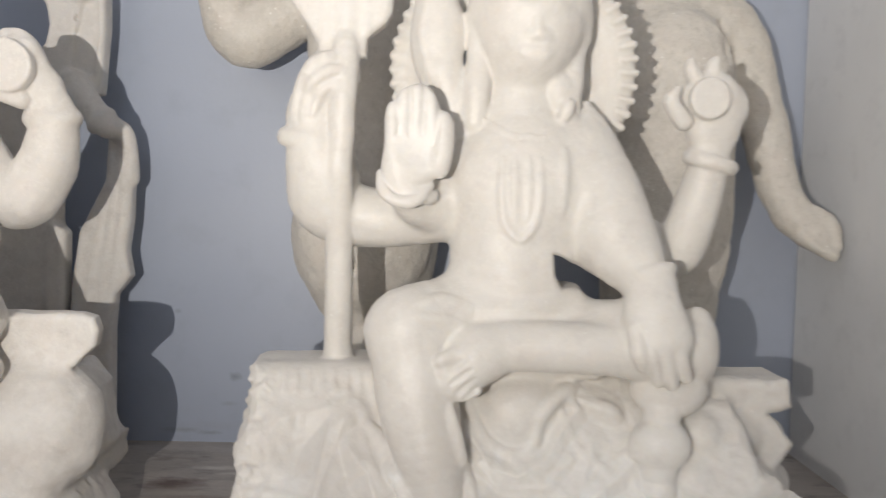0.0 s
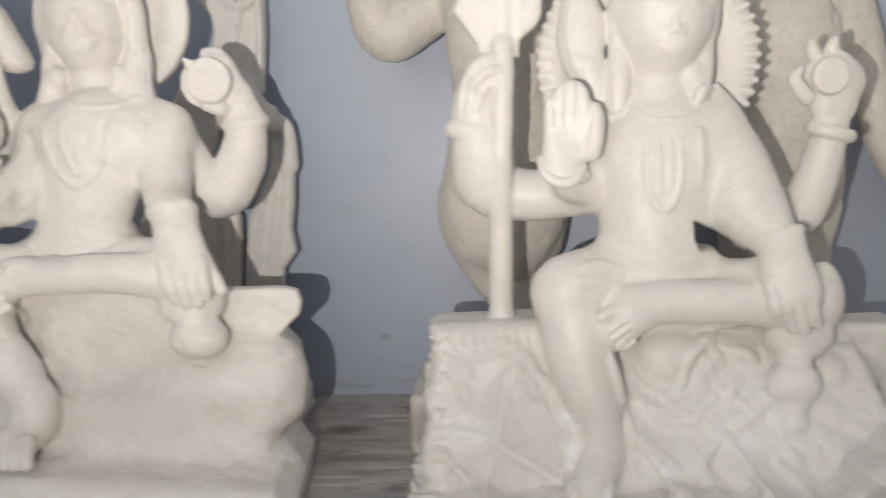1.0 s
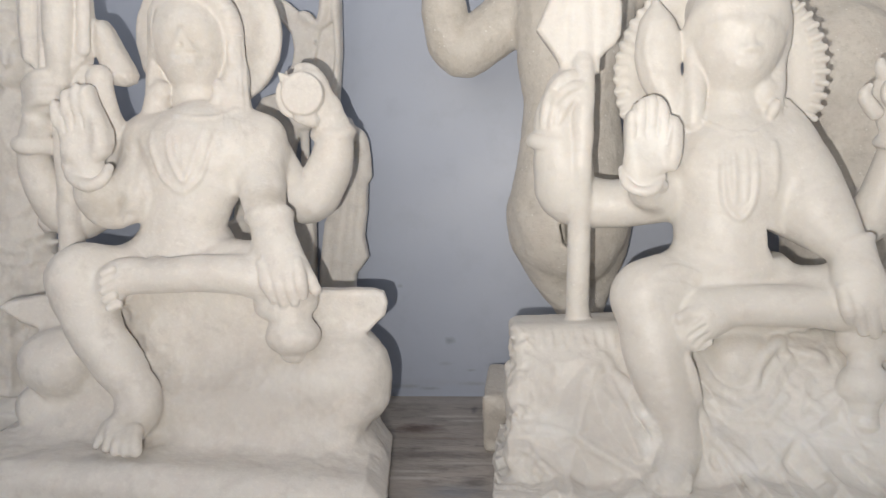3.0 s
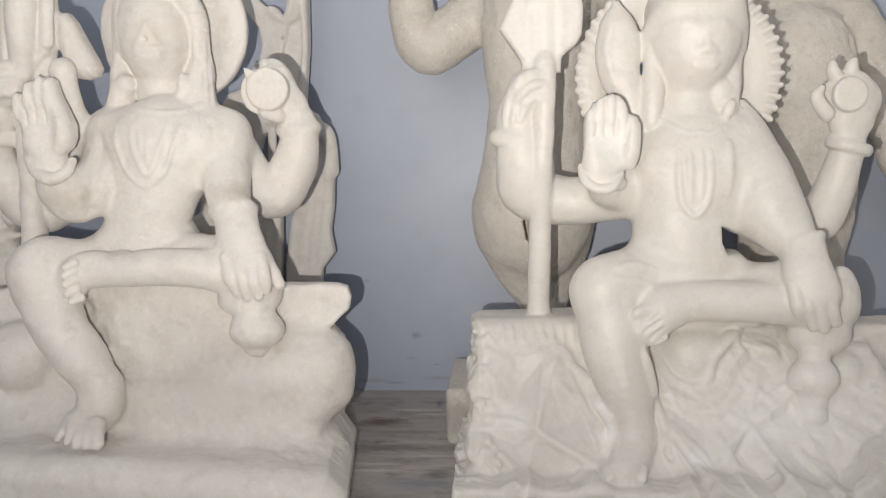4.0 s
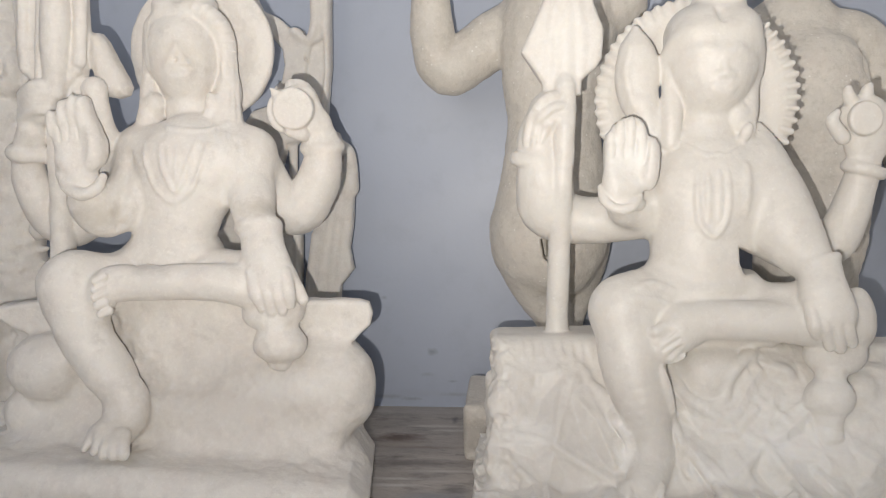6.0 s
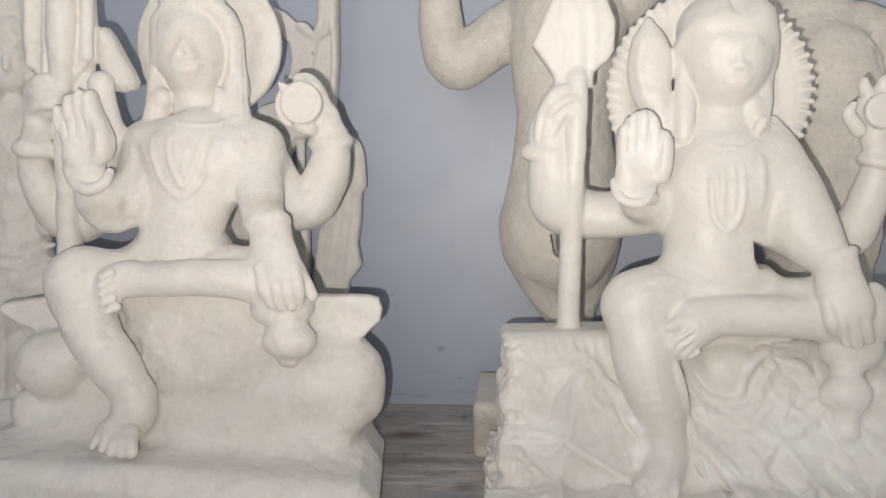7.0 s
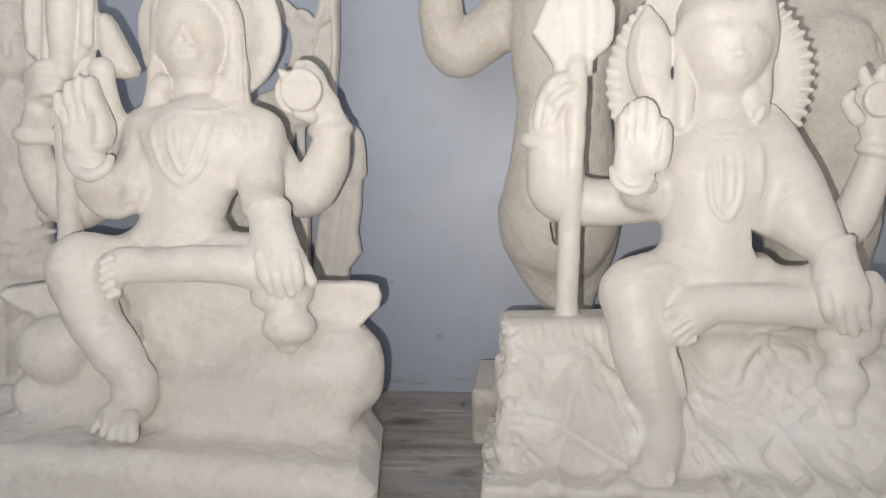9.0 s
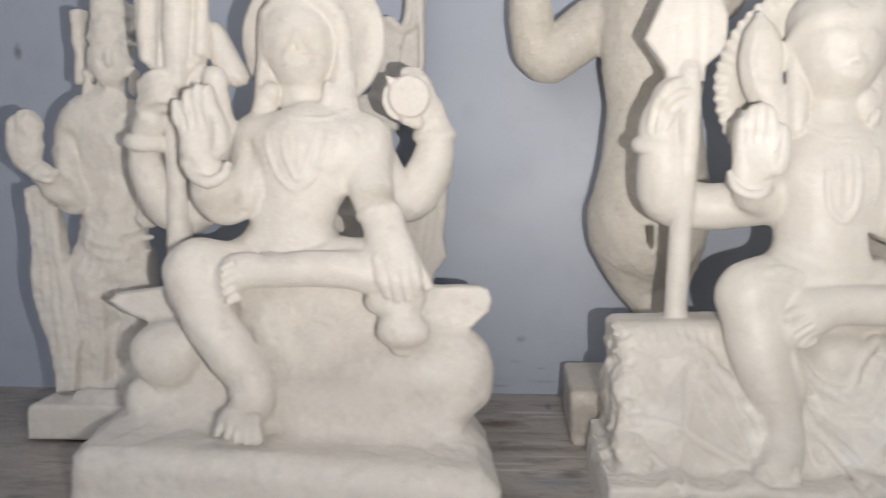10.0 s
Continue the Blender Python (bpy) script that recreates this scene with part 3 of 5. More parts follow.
a.ball((0.099, 0.889, 0.376), (0.004, 0.005, 0.004), k=0.004, cut=True)
# waist cloth
a.tube([(0.029, 0.95, 0.344, 0.012), (0.053, 0.925, 0.334, 0.01), (0.089, 0.91, 0.33, 0.01), (0.127, 0.92, 0.335, 0.01), (0.164, 0.95, 0.341, 0.012)], k=0.012)
# legs
a.tube([(0.1, 0.99, 0.299, 0.061), (0.033, 0.95, 0.31, 0.053), (-0.025, 0.915, 0.308, 0.046), (-0.025, 0.912, 0.297, 0.044)], k=0.021)
a.tube([(-0.023, 0.912, 0.299, 0.044), (-0.014, 0.9, 0.235, 0.046), (-0.001, 0.885, 0.181, 0.039), (0.009, 0.875, 0.135, 0.03), (0.011, 0.87, 0.104, 0.027)], k=0.013)
a.tube([(0.012, 0.875, 0.106, 0.029), (0.003, 0.85, 0.083, 0.028), (-0.007, 0.828, 0.071, 0.023)], k=0.011, flat=0.9)
a.tube([(-0.027, 0.822, 0.077, 0.007), (-0.029, 0.812, 0.069, 0.006)], k=0.003)
a.tube([(-0.016, 0.822, 0.073, 0.007), (-0.019, 0.812, 0.065, 0.006)], k=0.003)
a.tube([(-0.006, 0.822, 0.071, 0.007), (-0.008, 0.812, 0.063, 0.006)], k=0.003)
a.tube([(0.005, 0.822, 0.072, 0.007), (0.002, 0.812, 0.064, 0.006)], k=0.003)
a.tube([(0.016, 0.822, 0.075, 0.007), (0.013, 0.812, 0.067, 0.006)], k=0.003)
a.tube([(0.117, 0.99, 0.282, 0.048), (0.172, 0.95, 0.293, 0.044), (0.236, 0.925, 0.298, 0.043), (0.288, 0.925, 0.285, 0.042)], k=0.021)
a.draw([(-0.008, 0.34), (0.016, 0.343), (0.044, 0.334)], 0.004, k=0.007, sink=0.5)
a.draw([(-0.016, 0.326), (0.02, 0.319), (0.052, 0.305)], 0.004, k=0.007, sink=0.5)
a.tube([(0.286, 0.92, 0.277, 0.04), (0.22, 0.9, 0.287, 0.031), (0.149, 0.895, 0.291, 0.029), (0.086, 0.895, 0.29, 0.028), (0.051, 0.893, 0.279, 0.031)], k=0.013)
a.tube([(0.056, 0.893, 0.282, 0.031), (0.038, 0.885, 0.267, 0.026), (0.027, 0.88, 0.254, 0.019)], k=0.01)
a.tube([(0.03, 0.874, 0.286, 0.009), (0.016, 0.868, 0.281, 0.008), (0.011, 0.869, 0.278, 0.006)], k=0.005)
a.tube([(0.033, 0.874, 0.274, 0.007), (0.02, 0.868, 0.269, 0.006), (0.014, 0.869, 0.266, 0.005)], k=0.005)
a.tube([(0.039, 0.874, 0.264, 0.007), (0.025, 0.868, 0.259, 0.006), (0.02, 0.869, 0.256, 0.005)], k=0.005)
a.tube([(0.045, 0.874, 0.254, 0.006), (0.031, 0.868, 0.249, 0.006), (0.026, 0.869, 0.246, 0.004)], k=0.005)
a.tube([(0.052, 0.874, 0.246, 0.006), (0.038, 0.868, 0.241, 0.006), (0.033, 0.869, 0.238, 0.004)], k=0.005)
# arm with the open palm
a.tube([(0.046, 0.985, 0.473, 0.037), (0.011, 0.965, 0.451, 0.031), (-0.016, 0.945, 0.447, 0.026), (-0.026, 0.925, 0.461, 0.023)], k=0.014)
a.cuff((-0.026, 0.922, 0.464), (0.3, -0.15, 1), 0.028, 0.007, flat=0.9, k=0.003)
a.plate([(-0.051, 0.475), (-0.053, 0.511), (-0.053, 0.541), (-0.051, 0.556), (-0.044, 0.562), (-0.04, 0.573), (-0.03, 0.576), (-0.025, 0.579), (-0.014, 0.581), (-0.007, 0.579), (-0.001, 0.575), (0.005, 0.564), (0.009, 0.553), (0.018, 0.55), (0.024, 0.538), (0.023, 0.52), (0.018, 0.498), (0.008, 0.48), (-0.006, 0.469), (-0.023, 0.462), (-0.038, 0.463)], 0.895, 0.932, rnd=0.012, k=0.006)
a.ball((-0.034, 0.902, 0.487), (0.0212, 0.012, 0.0245), k=0.014)
a.ball((0.011, 0.9, 0.51), (0.0114, 0.011, 0.0326), k=0.01)
a.ball((-0.017, 0.888, 0.511), (0.0161, 0.006, 0.0177), k=0.013, cut=True)
a.draw([(-0.039, 0.569), (-0.039, 0.547), (-0.039, 0.524)], 0.0021, k=0.004, sink=-0.25, cut=True)
a.tube([(-0.041, 0.88, 0.572, 0.0032), (-0.031, 0.945, 0.576, 0.0034)], k=0.004, cut=True, smooth=False)
a.draw([(-0.025, 0.579), (-0.025, 0.551), (-0.025, 0.523)], 0.0021, k=0.004, sink=-0.25, cut=True)
a.tube([(-0.028, 0.88, 0.581, 0.0032), (-0.016, 0.945, 0.586, 0.0034)], k=0.004, cut=True, smooth=False)
a.draw([(-0.011, 0.579), (-0.011, 0.552), (-0.011, 0.525)], 0.0021, k=0.004, sink=-0.25, cut=True)
a.tube([(-0.013, 0.88, 0.581, 0.0032), (-0.001, 0.945, 0.587, 0.0034)], k=0.004, cut=True, smooth=False)
a.draw([(0.006, 0.554), (0.005, 0.532), (0.001, 0.512)], 0.0021, k=0.004, sink=-0.2, cut=True)
a.tube([(-0.057, 0.908, 0.481, 0.0057), (-0.053, 0.895, 0.462, 0.0073), (-0.037, 0.889, 0.451, 0.0073), (-0.017, 0.893, 0.453, 0.0073), (-0.003, 0.908, 0.469, 0.0057)], k=0.003)
a.ball((-0.045, 0.899, 0.541), (0.0057, 0.006, 0.0179), k=0.006)
a.ball((-0.032, 0.899, 0.555), (0.0057, 0.006, 0.0179), k=0.006)
a.ball((-0.017, 0.899, 0.558), (0.0057, 0.006, 0.0179), k=0.006)
a.ball((-0.002, 0.899, 0.553), (0.0057, 0.006, 0.0179), k=0.006)
# arm that holds the staff
a.tube([(0.013, 0.985, 0.439, 0.037), (-0.053, 1, 0.429, 0.036), (-0.098, 1.005, 0.433, 0.039), (-0.128, 1, 0.449, 0.044), (-0.133, 0.99, 0.486, 0.044), (-0.137, 0.985, 0.514, 0.038), (-0.14, 0.985, 0.541, 0.033)], k=0.014)
a.cuff((-0.14, 0.985, 0.521), (0.12, -0.05, 1), 0.037, 0.009, flat=0.85, k=0.003)
a.ball((-0.142, 0.985, 0.557), (0.031, 0.028, 0.037), k=0.012)
a.ball((-0.125, 0.975, 0.591), (0.033, 0.029, 0.035), k=0.014)
a.draw([(-0.162, 0.545), (-0.154, 0.58), (-0.137, 0.607), (-0.114, 0.616), (-0.096, 0.607), (-0.09, 0.592)], 0.009, k=0.004, sink=0.1)
a.draw([(-0.151, 0.545), (-0.143, 0.578), (-0.126, 0.596), (-0.108, 0.599), (-0.095, 0.586)], 0.008, k=0.004, sink=0.1)
a.draw([(-0.14, 0.548), (-0.131, 0.572), (-0.116, 0.583), (-0.103, 0.578)], 0.007, k=0.004, sink=0.1)
# staff and its blade
a.tube([(-0.114, 1, 0.256, 0.019), (-0.114, 1, 0.275, 0.017), (-0.111, 0.985, 0.392, 0.017), (-0.109, 0.958, 0.488, 0.016), (-0.105, 0.958, 0.571, 0.016), (-0.103, 0.972, 0.627, 0.016)], k=0.004, smooth=False)
a.plate([(-0.136, 0.62), (-0.138, 0.636), (-0.169, 0.683), (-0.151, 0.724), (-0.132, 0.767), (-0.101, 0.844), (-0.066, 0.765), (-0.047, 0.714), (-0.05, 0.671), (-0.057, 0.658), (-0.079, 0.642), (-0.08, 0.619)], 0.968, 1, rnd=0.008, k=0.006)
a.draw([(-0.103, 0.626), (-0.102, 0.713), (-0.103, 0.812)], 0.012, k=0.012, sink=0.7)
a.draw([(-0.128, 0.648), (-0.123, 0.714), (-0.113, 0.779)], 0.005, k=0.009, sink=0.8)
a.draw([(-0.08, 0.647), (-0.08, 0.713), (-0.09, 0.779)], 0.005, k=0.009, sink=0.8)
# bud behind the palm
a.ball((0.004, 0.985, 0.645), (0.033, 0.023, 0.061), k=0.009)
a.tube([(0.001, 0.985, 0.688, 0.019), (0.001, 0.985, 0.713, 0.007)], k=0.014)
a.tube([(0.012, 0.985, 0.6, 0.024), (0.027, 0.985, 0.558, 0.024), (0.036, 0.985, 0.494, 0.026)], k=0.012)
a.draw([(-0.008, 0.685), (-0.014, 0.645), (-0.004, 0.599)], 0.004, k=0.008, sink=0.6)
# scalloped halo
a.ring((0.1, 1.03, 0.613), 0.1305, 0.022, flat=0.5, k=0.004, tall=1.0)
a.ring((0.1, 1.034, 0.613), 0.104, 0.026, flat=0.3, k=0.006, tall=1.0)
for i in range(54):
    w = 2 * math.pi * i / 54
    u, v = math.cos(w), math.sin(w)
    if u > 0:
        a.tube([(0.1 + 0.136 * u, 1.018, 0.613 + 0.136 * v, 0.003), (0.1 + 0.151 * u, 1.02, 0.613 + 0.151 * v, 0.0042)], k=0.006)
    else:
        a.tube([(0.1 + 0.136 * u, 1.026, 0.613 + 0.136 * v, 0.008), (0.1 + 0.1495 * u, 1.027, 0.613 + 0.1495 * v, 0.0065)], k=0.002)
# arm that rests on the knee
a.tube([(0.175, 0.985, 0.505, 0.045), (0.196, 0.97, 0.46, 0.053), (0.214, 0.94, 0.412, 0.047), (0.237, 0.915, 0.375, 0.031), (0.245, 0.905, 0.363, 0.028)], k=0.017)
a.tube([(0.167, 0.985, 0.467, 0.044), (0.183, 0.98, 0.424, 0.035), (0.202, 0.96, 0.4, 0.029)], k=0.021)
a.cuff((0.245, 0.905, 0.372), (0.35, -0.25, -1), 0.027, 0.005, flat=0.9, k=0.003)
a.tube([(0.244, 0.895, 0.358, 0.029), (0.246, 0.88, 0.328, 0.034), (0.253, 0.875, 0.305, 0.035)], k=0.01, flat=0.75)
a.tube([(0.223, 0.868, 0.318, 0.01), (0.226, 0.86, 0.292, 0.01), (0.233, 0.868, 0.275, 0.008)], k=0.002)
a.tube([(0.237, 0.868, 0.318, 0.01), (0.239, 0.86, 0.292, 0.01), (0.249, 0.868, 0.261, 0.008)], k=0.002)
a.tube([(0.252, 0.868, 0.318, 0.01), (0.254, 0.86, 0.292, 0.01), (0.264, 0.868, 0.258, 0.008)], k=0.002)
a.tube([(0.266, 0.868, 0.318, 0.01), (0.268, 0.86, 0.292, 0.01), (0.279, 0.868, 0.266, 0.008)], k=0.002)
a.ball((0.309, 0.93, 0.296), (0.023, 0.025, 0.038), k=0.012)
# raised arm with the pot
a.tube([(0.21, 1.02, 0.437, 0.035), (0.261, 1.02, 0.402, 0.035), (0.298, 1.01, 0.39, 0.032), (0.312, 1, 0.411, 0.031), (0.326, 0.985, 0.467, 0.026), (0.333, 0.98, 0.504, 0.023)], k=0.013)
a.cuff((0.334, 0.98, 0.502), (0.25, -0.05, 1), 0.027, 0.007, flat=0.85, k=0.003)
a.ball((0.334, 0.975, 0.544), (0.033, 0.02, 0.035), k=0.011)
a.ball((0.353, 0.985, 0.569), (0.026, 0.019, 0.031), k=0.01)
a.disc((0.321, 0.95, 0.575), 0.024, 0.015, k=0.004, tilt=(0, 0, 0))
a.ball((0.33, 0.975, 0.578), (0.035, 0.02, 0.034), k=0.007)
a.tube([(0.294, 0.96, 0.549, 0.011), (0.278, 0.955, 0.571, 0.01), (0.284, 0.955, 0.584, 0.006)], k=0.004)
a.tube([(0.313, 0.97, 0.593, 0.011), (0.303, 0.965, 0.609, 0.009), (0.302, 0.965, 0.618, 0.006)], k=0.003)
a.tube([(0.332, 0.975, 0.601, 0.011), (0.33, 0.97, 0.615, 0.009), (0.334, 0.97, 0.623, 0.005)], k=0.003)
# pot under the hand
a.ball((0.272, 0.908, 0.242), (0.043, 0.034, 0.033), k=0.005)
a.ball((0.259, 0.888, 0.184), (0.034, 0.03, 0.031), k=0.003)
a.tube([(0.258, 0.886, 0.157, 0.021), (0.257, 0.884, 0.142, 0.016), (0.256, 0.884, 0.134, 0.021)], k=0.003)
a.tube([(0.262, 0.895, 0.218, 0.022), (0.26, 0.893, 0.205, 0.02)], k=0.004)
# rounded courses at the end of the rock
a.tube([(0.337, 0.97, 0.227, 0.016), (0.382, 1, 0.221, 0.017), (0.43, 1.03, 0.216, 0.017), (0.459, 1.06, 0.209, 0.016)], k=0.004)
a.ball((0.35, 0.985, 0.224), (0.01, 0.01, 0.017), k=0.003)
a.ball((0.376, 1.002, 0.22), (0.01, 0.01, 0.017), k=0.003)
a.ball((0.402, 1.019, 0.216), (0.011, 0.01, 0.018), k=0.004)
a.ball((0.429, 1.035, 0.213), (0.011, 0.01, 0.018), k=0.004)
a.ball((0.451, 1.049, 0.21), (0.011, 0.01, 0.018), k=0.004)
a.tube([(0.312, 0.93, 0.183, 0.031), (0.377, 0.98, 0.169, 0.031), (0.437, 1.04, 0.152, 0.026)], k=0.009)
a.tube([(0.307, 0.91, 0.133, 0.029), (0.379, 0.96, 0.116, 0.031), (0.435, 1.02, 0.098, 0.028)], k=0.008)
# hide drawn over the rock: folds, hem and the animal's muzzle
a.tube([(-0.21, 0.985, 0.24, 0.008), (-0.168, 0.975, 0.239, 0.01), (-0.125, 0.97, 0.24, 0.009), (-0.07, 0.955, 0.238, 0.01)], k=0.009)
a.draw([(-0.201, 0.247), (-0.198, 0.222)], 0.004, k=0.005, near=0.93, sink=0.5)
a.draw([(-0.186, 0.247), (-0.184, 0.222)], 0.004, k=0.005, near=0.93, sink=0.5)
a.draw([(-0.171, 0.247), (-0.169, 0.222)], 0.004, k=0.005, near=0.93, sink=0.5)
a.draw([(-0.157, 0.247), (-0.154, 0.222)], 0.004, k=0.005, near=0.93, sink=0.5)
a.draw([(-0.142, 0.247), (-0.139, 0.223)], 0.004, k=0.005, near=0.93, sink=0.5)
a.draw([(-0.127, 0.247), (-0.125, 0.223)], 0.004, k=0.005, near=0.93, sink=0.5)
a.draw([(-0.113, 0.247), (-0.11, 0.223)], 0.004, k=0.005, near=0.93, sink=0.5)
a.draw([(-0.098, 0.247), (-0.095, 0.223)], 0.004, k=0.005, near=0.93, sink=0.5)
a.draw([(-0.083, 0.247), (-0.081, 0.223)], 0.004, k=0.005, near=0.93, sink=0.5)
a.draw([(-0.069, 0.247), (-0.066, 0.223)], 0.004, k=0.005, near=0.93, sink=0.5)
a.draw([(-0.065, 0.192), (-0.04, 0.166), (-0.025, 0.138), (-0.01, 0.115), (-0.012, 0.097), (-0.032, 0.084), (-0.042, 0.071), (-0.031, 0.061)], 0.011, k=0.003, near=0.862, sink=-0.1)
a.ball((-0.023, 0.86, 0.06), (0.007, 0.008, 0.011), k=0.004)
a.draw([(0.022, 0.229), (0.029, 0.199), (0.037, 0.166), (0.048, 0.134), (0.052, 0.116), (0.048, 0.093)], 0.007, k=0.004, sink=0.1)
a.ball((0.101, 0.925, 0.195), (0.038, 0.028, 0.041), k=0.016)
a.ball((0.106, 0.93, 0.217), (0.043, 0.03, 0.028), k=0.016)
a.draw([(0.054, 0.209), (0.065, 0.185), (0.089, 0.17), (0.107, 0.172), (0.12, 0.185), (0.124, 0.205)], 0.005, k=0.003, near=0.79, sink=0.1)
a.draw([(0.126, 0.205), (0.138, 0.222), (0.155, 0.229), (0.169, 0.217)], 0.01, k=0.003, near=0.79, sink=0.2)
a.draw([(0.096, 0.051), (0.107, 0.057), (0.121, 0.049)], 0.006, k=0.003, near=0.79, sink=0.2)
a.draw([(0.058, 0.104), (0.055, 0.088), (0.063, 0.076)], 0.006, k=0.003, near=0.79, sink=0.2)
a.plate([(0.14, 0.393), (0.151, 0.39), (0.17, 0.379), (0.193, 0.363), (0.196, 0.356), (0.151, 0.353), (0.141, 0.37)], 0.85, 1.12, rnd=0.006, k=0.006, cut=True)
# crests of the hide's folds
a.draw([(-0.106, 0.216), (-0.115, 0.168), (-0.124, 0.119)], 0.004, k=0.008, near=0.79, sink=0.45)
a.draw([(-0.183, 0.128), (-0.155, 0.125), (-0.126, 0.118)], 0.004, k=0.008, near=0.79, sink=0.45)
a.draw([(-0.195, 0.107), (-0.177, 0.088), (-0.16, 0.074)], 0.004, k=0.008, near=0.79, sink=0.45)
a.draw([(-0.124, 0.117), (-0.101, 0.102), (-0.077, 0.09), (-0.031, 0.067)], 0.004, k=0.008, near=0.79, sink=0.45)
a.draw([(-0.077, 0.19), (-0.064, 0.162), (-0.049, 0.133)], 0.0032, k=0.008, near=0.79, sink=0.45)
a.draw([(-0.083, 0.216), (-0.054, 0.168), (-0.025, 0.133), (-0.02, 0.109), (-0.036, 0.081), (-0.025, 0.064)], 0.0064, k=0.008, near=0.79, sink=0.45)
a.draw([(0.023, 0.23), (0.03, 0.199), (0.038, 0.169), (0.049, 0.128)], 0.0048, k=0.008, near=0.79, sink=0.45)
a.draw([(0.048, 0.214), (0.066, 0.178), (0.099, 0.166), (0.119, 0.177), (0.127, 0.211), (0.149, 0.235), (0.171, 0.253)], 0.0056, k=0.008, near=0.79, sink=0.45)
a.draw([(0.049, 0.169), (0.077, 0.143), (0.117, 0.146), (0.15, 0.17)], 0.004, k=0.008, near=0.79, sink=0.45)
a.draw([(0.171, 0.253), (0.191, 0.255), (0.208, 0.241)], 0.0072, k=0.008, near=0.79, sink=0.45)
a.draw([(0.146, 0.228), (0.161, 0.237), (0.175, 0.233)], 0.0064, k=0.008, near=0.79, sink=0.45)
a.draw([(0.055, 0.116), (0.078, 0.092), (0.095, 0.069), (0.118, 0.045)], 0.0056, k=0.008, near=0.79, sink=0.45)
a.draw([(0.129, 0.082), (0.148, 0.106), (0.165, 0.127), (0.206, 0.16), (0.231, 0.175)], 0.004, k=0.008, near=0.79, sink=0.45)
a.draw([(0.094, 0.164), (0.124, 0.143), (0.162, 0.123), (0.207, 0.107), (0.254, 0.101)], 0.004, k=0.008, near=0.79, sink=0.45)
a.draw([(0.174, 0.112), (0.187, 0.091), (0.203, 0.071), (0.22, 0.047)], 0.0048, k=0.008, near=0.79, sink=0.45)
a.draw([(0.15, 0.217), (0.16, 0.192), (0.173, 0.171), (0.201, 0.154)], 0.004, k=0.008, near=0.79, sink=0.45)
a.draw([(0.184, 0.218), (0.207, 0.215), (0.221, 0.201)], 0.008, k=0.008, near=0.79, sink=0.45)
a.draw([(0.077, 0.11), (0.095, 0.092), (0.109, 0.077)], 0.004, k=0.008, near=0.79, sink=0.45)
a.draw([(0.124, 0.11), (0.14, 0.078), (0.16, 0.052)], 0.0048, k=0.008, near=0.79, sink=0.45)
a.crumple((-0.28, 0.8, 0.02), (-0.17, 1.1, 0.26), 0.006, 0.024, 5)
a.draw([(0.04, 0.284), (0.019, 0.268)], 0.003, k=0.003, sink=-0.2, cut=True)
a.draw([(0.045, 0.272), (0.023, 0.256)], 0.003, k=0.003, sink=-0.2, cut=True)
a.draw([(0.05, 0.261), (0.028, 0.244)], 0.003, k=0.003, sink=-0.2, cut=True)
a.draw([(0.055, 0.251), (0.035, 0.236)], 0.003, k=0.003, sink=-0.2, cut=True)
a.crumple((-0.27, 0.77, 0.05), (0.47, 1.16, 0.89), 0.0008, 0.03, 41)
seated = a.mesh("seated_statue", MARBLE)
tagged(seated, "white marble seated statue with staff, scalloped halo and draped rock seat", "statue")
del a

# ---- seated statue on a smooth stepped rock ----
b = Sculpt((-1.14, 0.74, -0.003), (-0.38, 1.21, 0.92), 0.002)
# rock seat: foot slab, rounded rock, pointed seat slab
b.plate([(-1.037, 0.086), (-1.019, 0.097), (-0.806, 0.095), (-0.436, 0.071), (-0.409, 0.042), (-0.414, -0.017), (-0.432, -0.02), (-1.051, -0.02)], 0.79, 1.12, rnd=0.034, skew=-0.13)
b.plate([(-0.972, 0.192), (-0.96, 0.239), (-0.962, 0.243), (-0.453, 0.226), (-0.425, 0.198), (-0.416, 0.144), (-0.432, 0.094), (-0.447, 0.06), (-0.933, 0.043), (-0.986, 0.118)], 0.925, 1.13, rnd=0.045, k=0.055, lean=0.2, skew=-0.13)
b.plate([(-1.031, 0.287), (-1.021, 0.298), (-0.939, 0.309), (-0.727, 0.308), (-0.52, 0.309), (-0.425, 0.308), (-0.409, 0.303), (-0.404, 0.287), (-0.408, 0.268), (-0.433, 0.243), (-0.522, 0.228), (-0.731, 0.202), (-0.934, 0.247), (-0.999, 0.263)], 0.978, 1.012, rnd=0.008, k=0.012, skew=-0.13)
b.plate([(-0.475, 0.077), (-0.433, 0.118), (-0.426, 0.083), (-0.455, 0.057), (-0.496, 0.041)], 1.08, 1.17, rnd=0.012, k=0.008)
b.ball((-0.921, 0.955, 0.205), (0.06, 0.047, 0.053), k=0.021)
b.ball((-0.478, 0.985, 0.168), (0.074, 0.052, 0.061), k=0.026)
b.ball((-0.603, 0.98, 0.104), (0.174, 0.052, 0.052), k=0.052)
b.tube([(-0.752, 0.99, 0.249, 0.035), (-0.674, 0.985, 0.245, 0.042), (-0.619, 0.985, 0.236, 0.035)], k=0.053)
b.ball((-0.967, 0.97, 0.131), (0.035, 0.035, 0.035), k=0.01)
b.ball((-0.621, 0.925, 0.239), (0.0933, 0.045, 0.0308), k=0.05, cut=True)
b.ball((-0.681, 0.915, 0.174), (0.1046, 0.03, 0.008), k=0.03, cut=True)
b.ball((-0.517, 0.992, 0.164), (0.0721, 0.056, 0.0532), k=0.06)
b.ball((-0.647, 0.965, 0.134), (0.1007, 0.04, 0.0252), k=0.05)
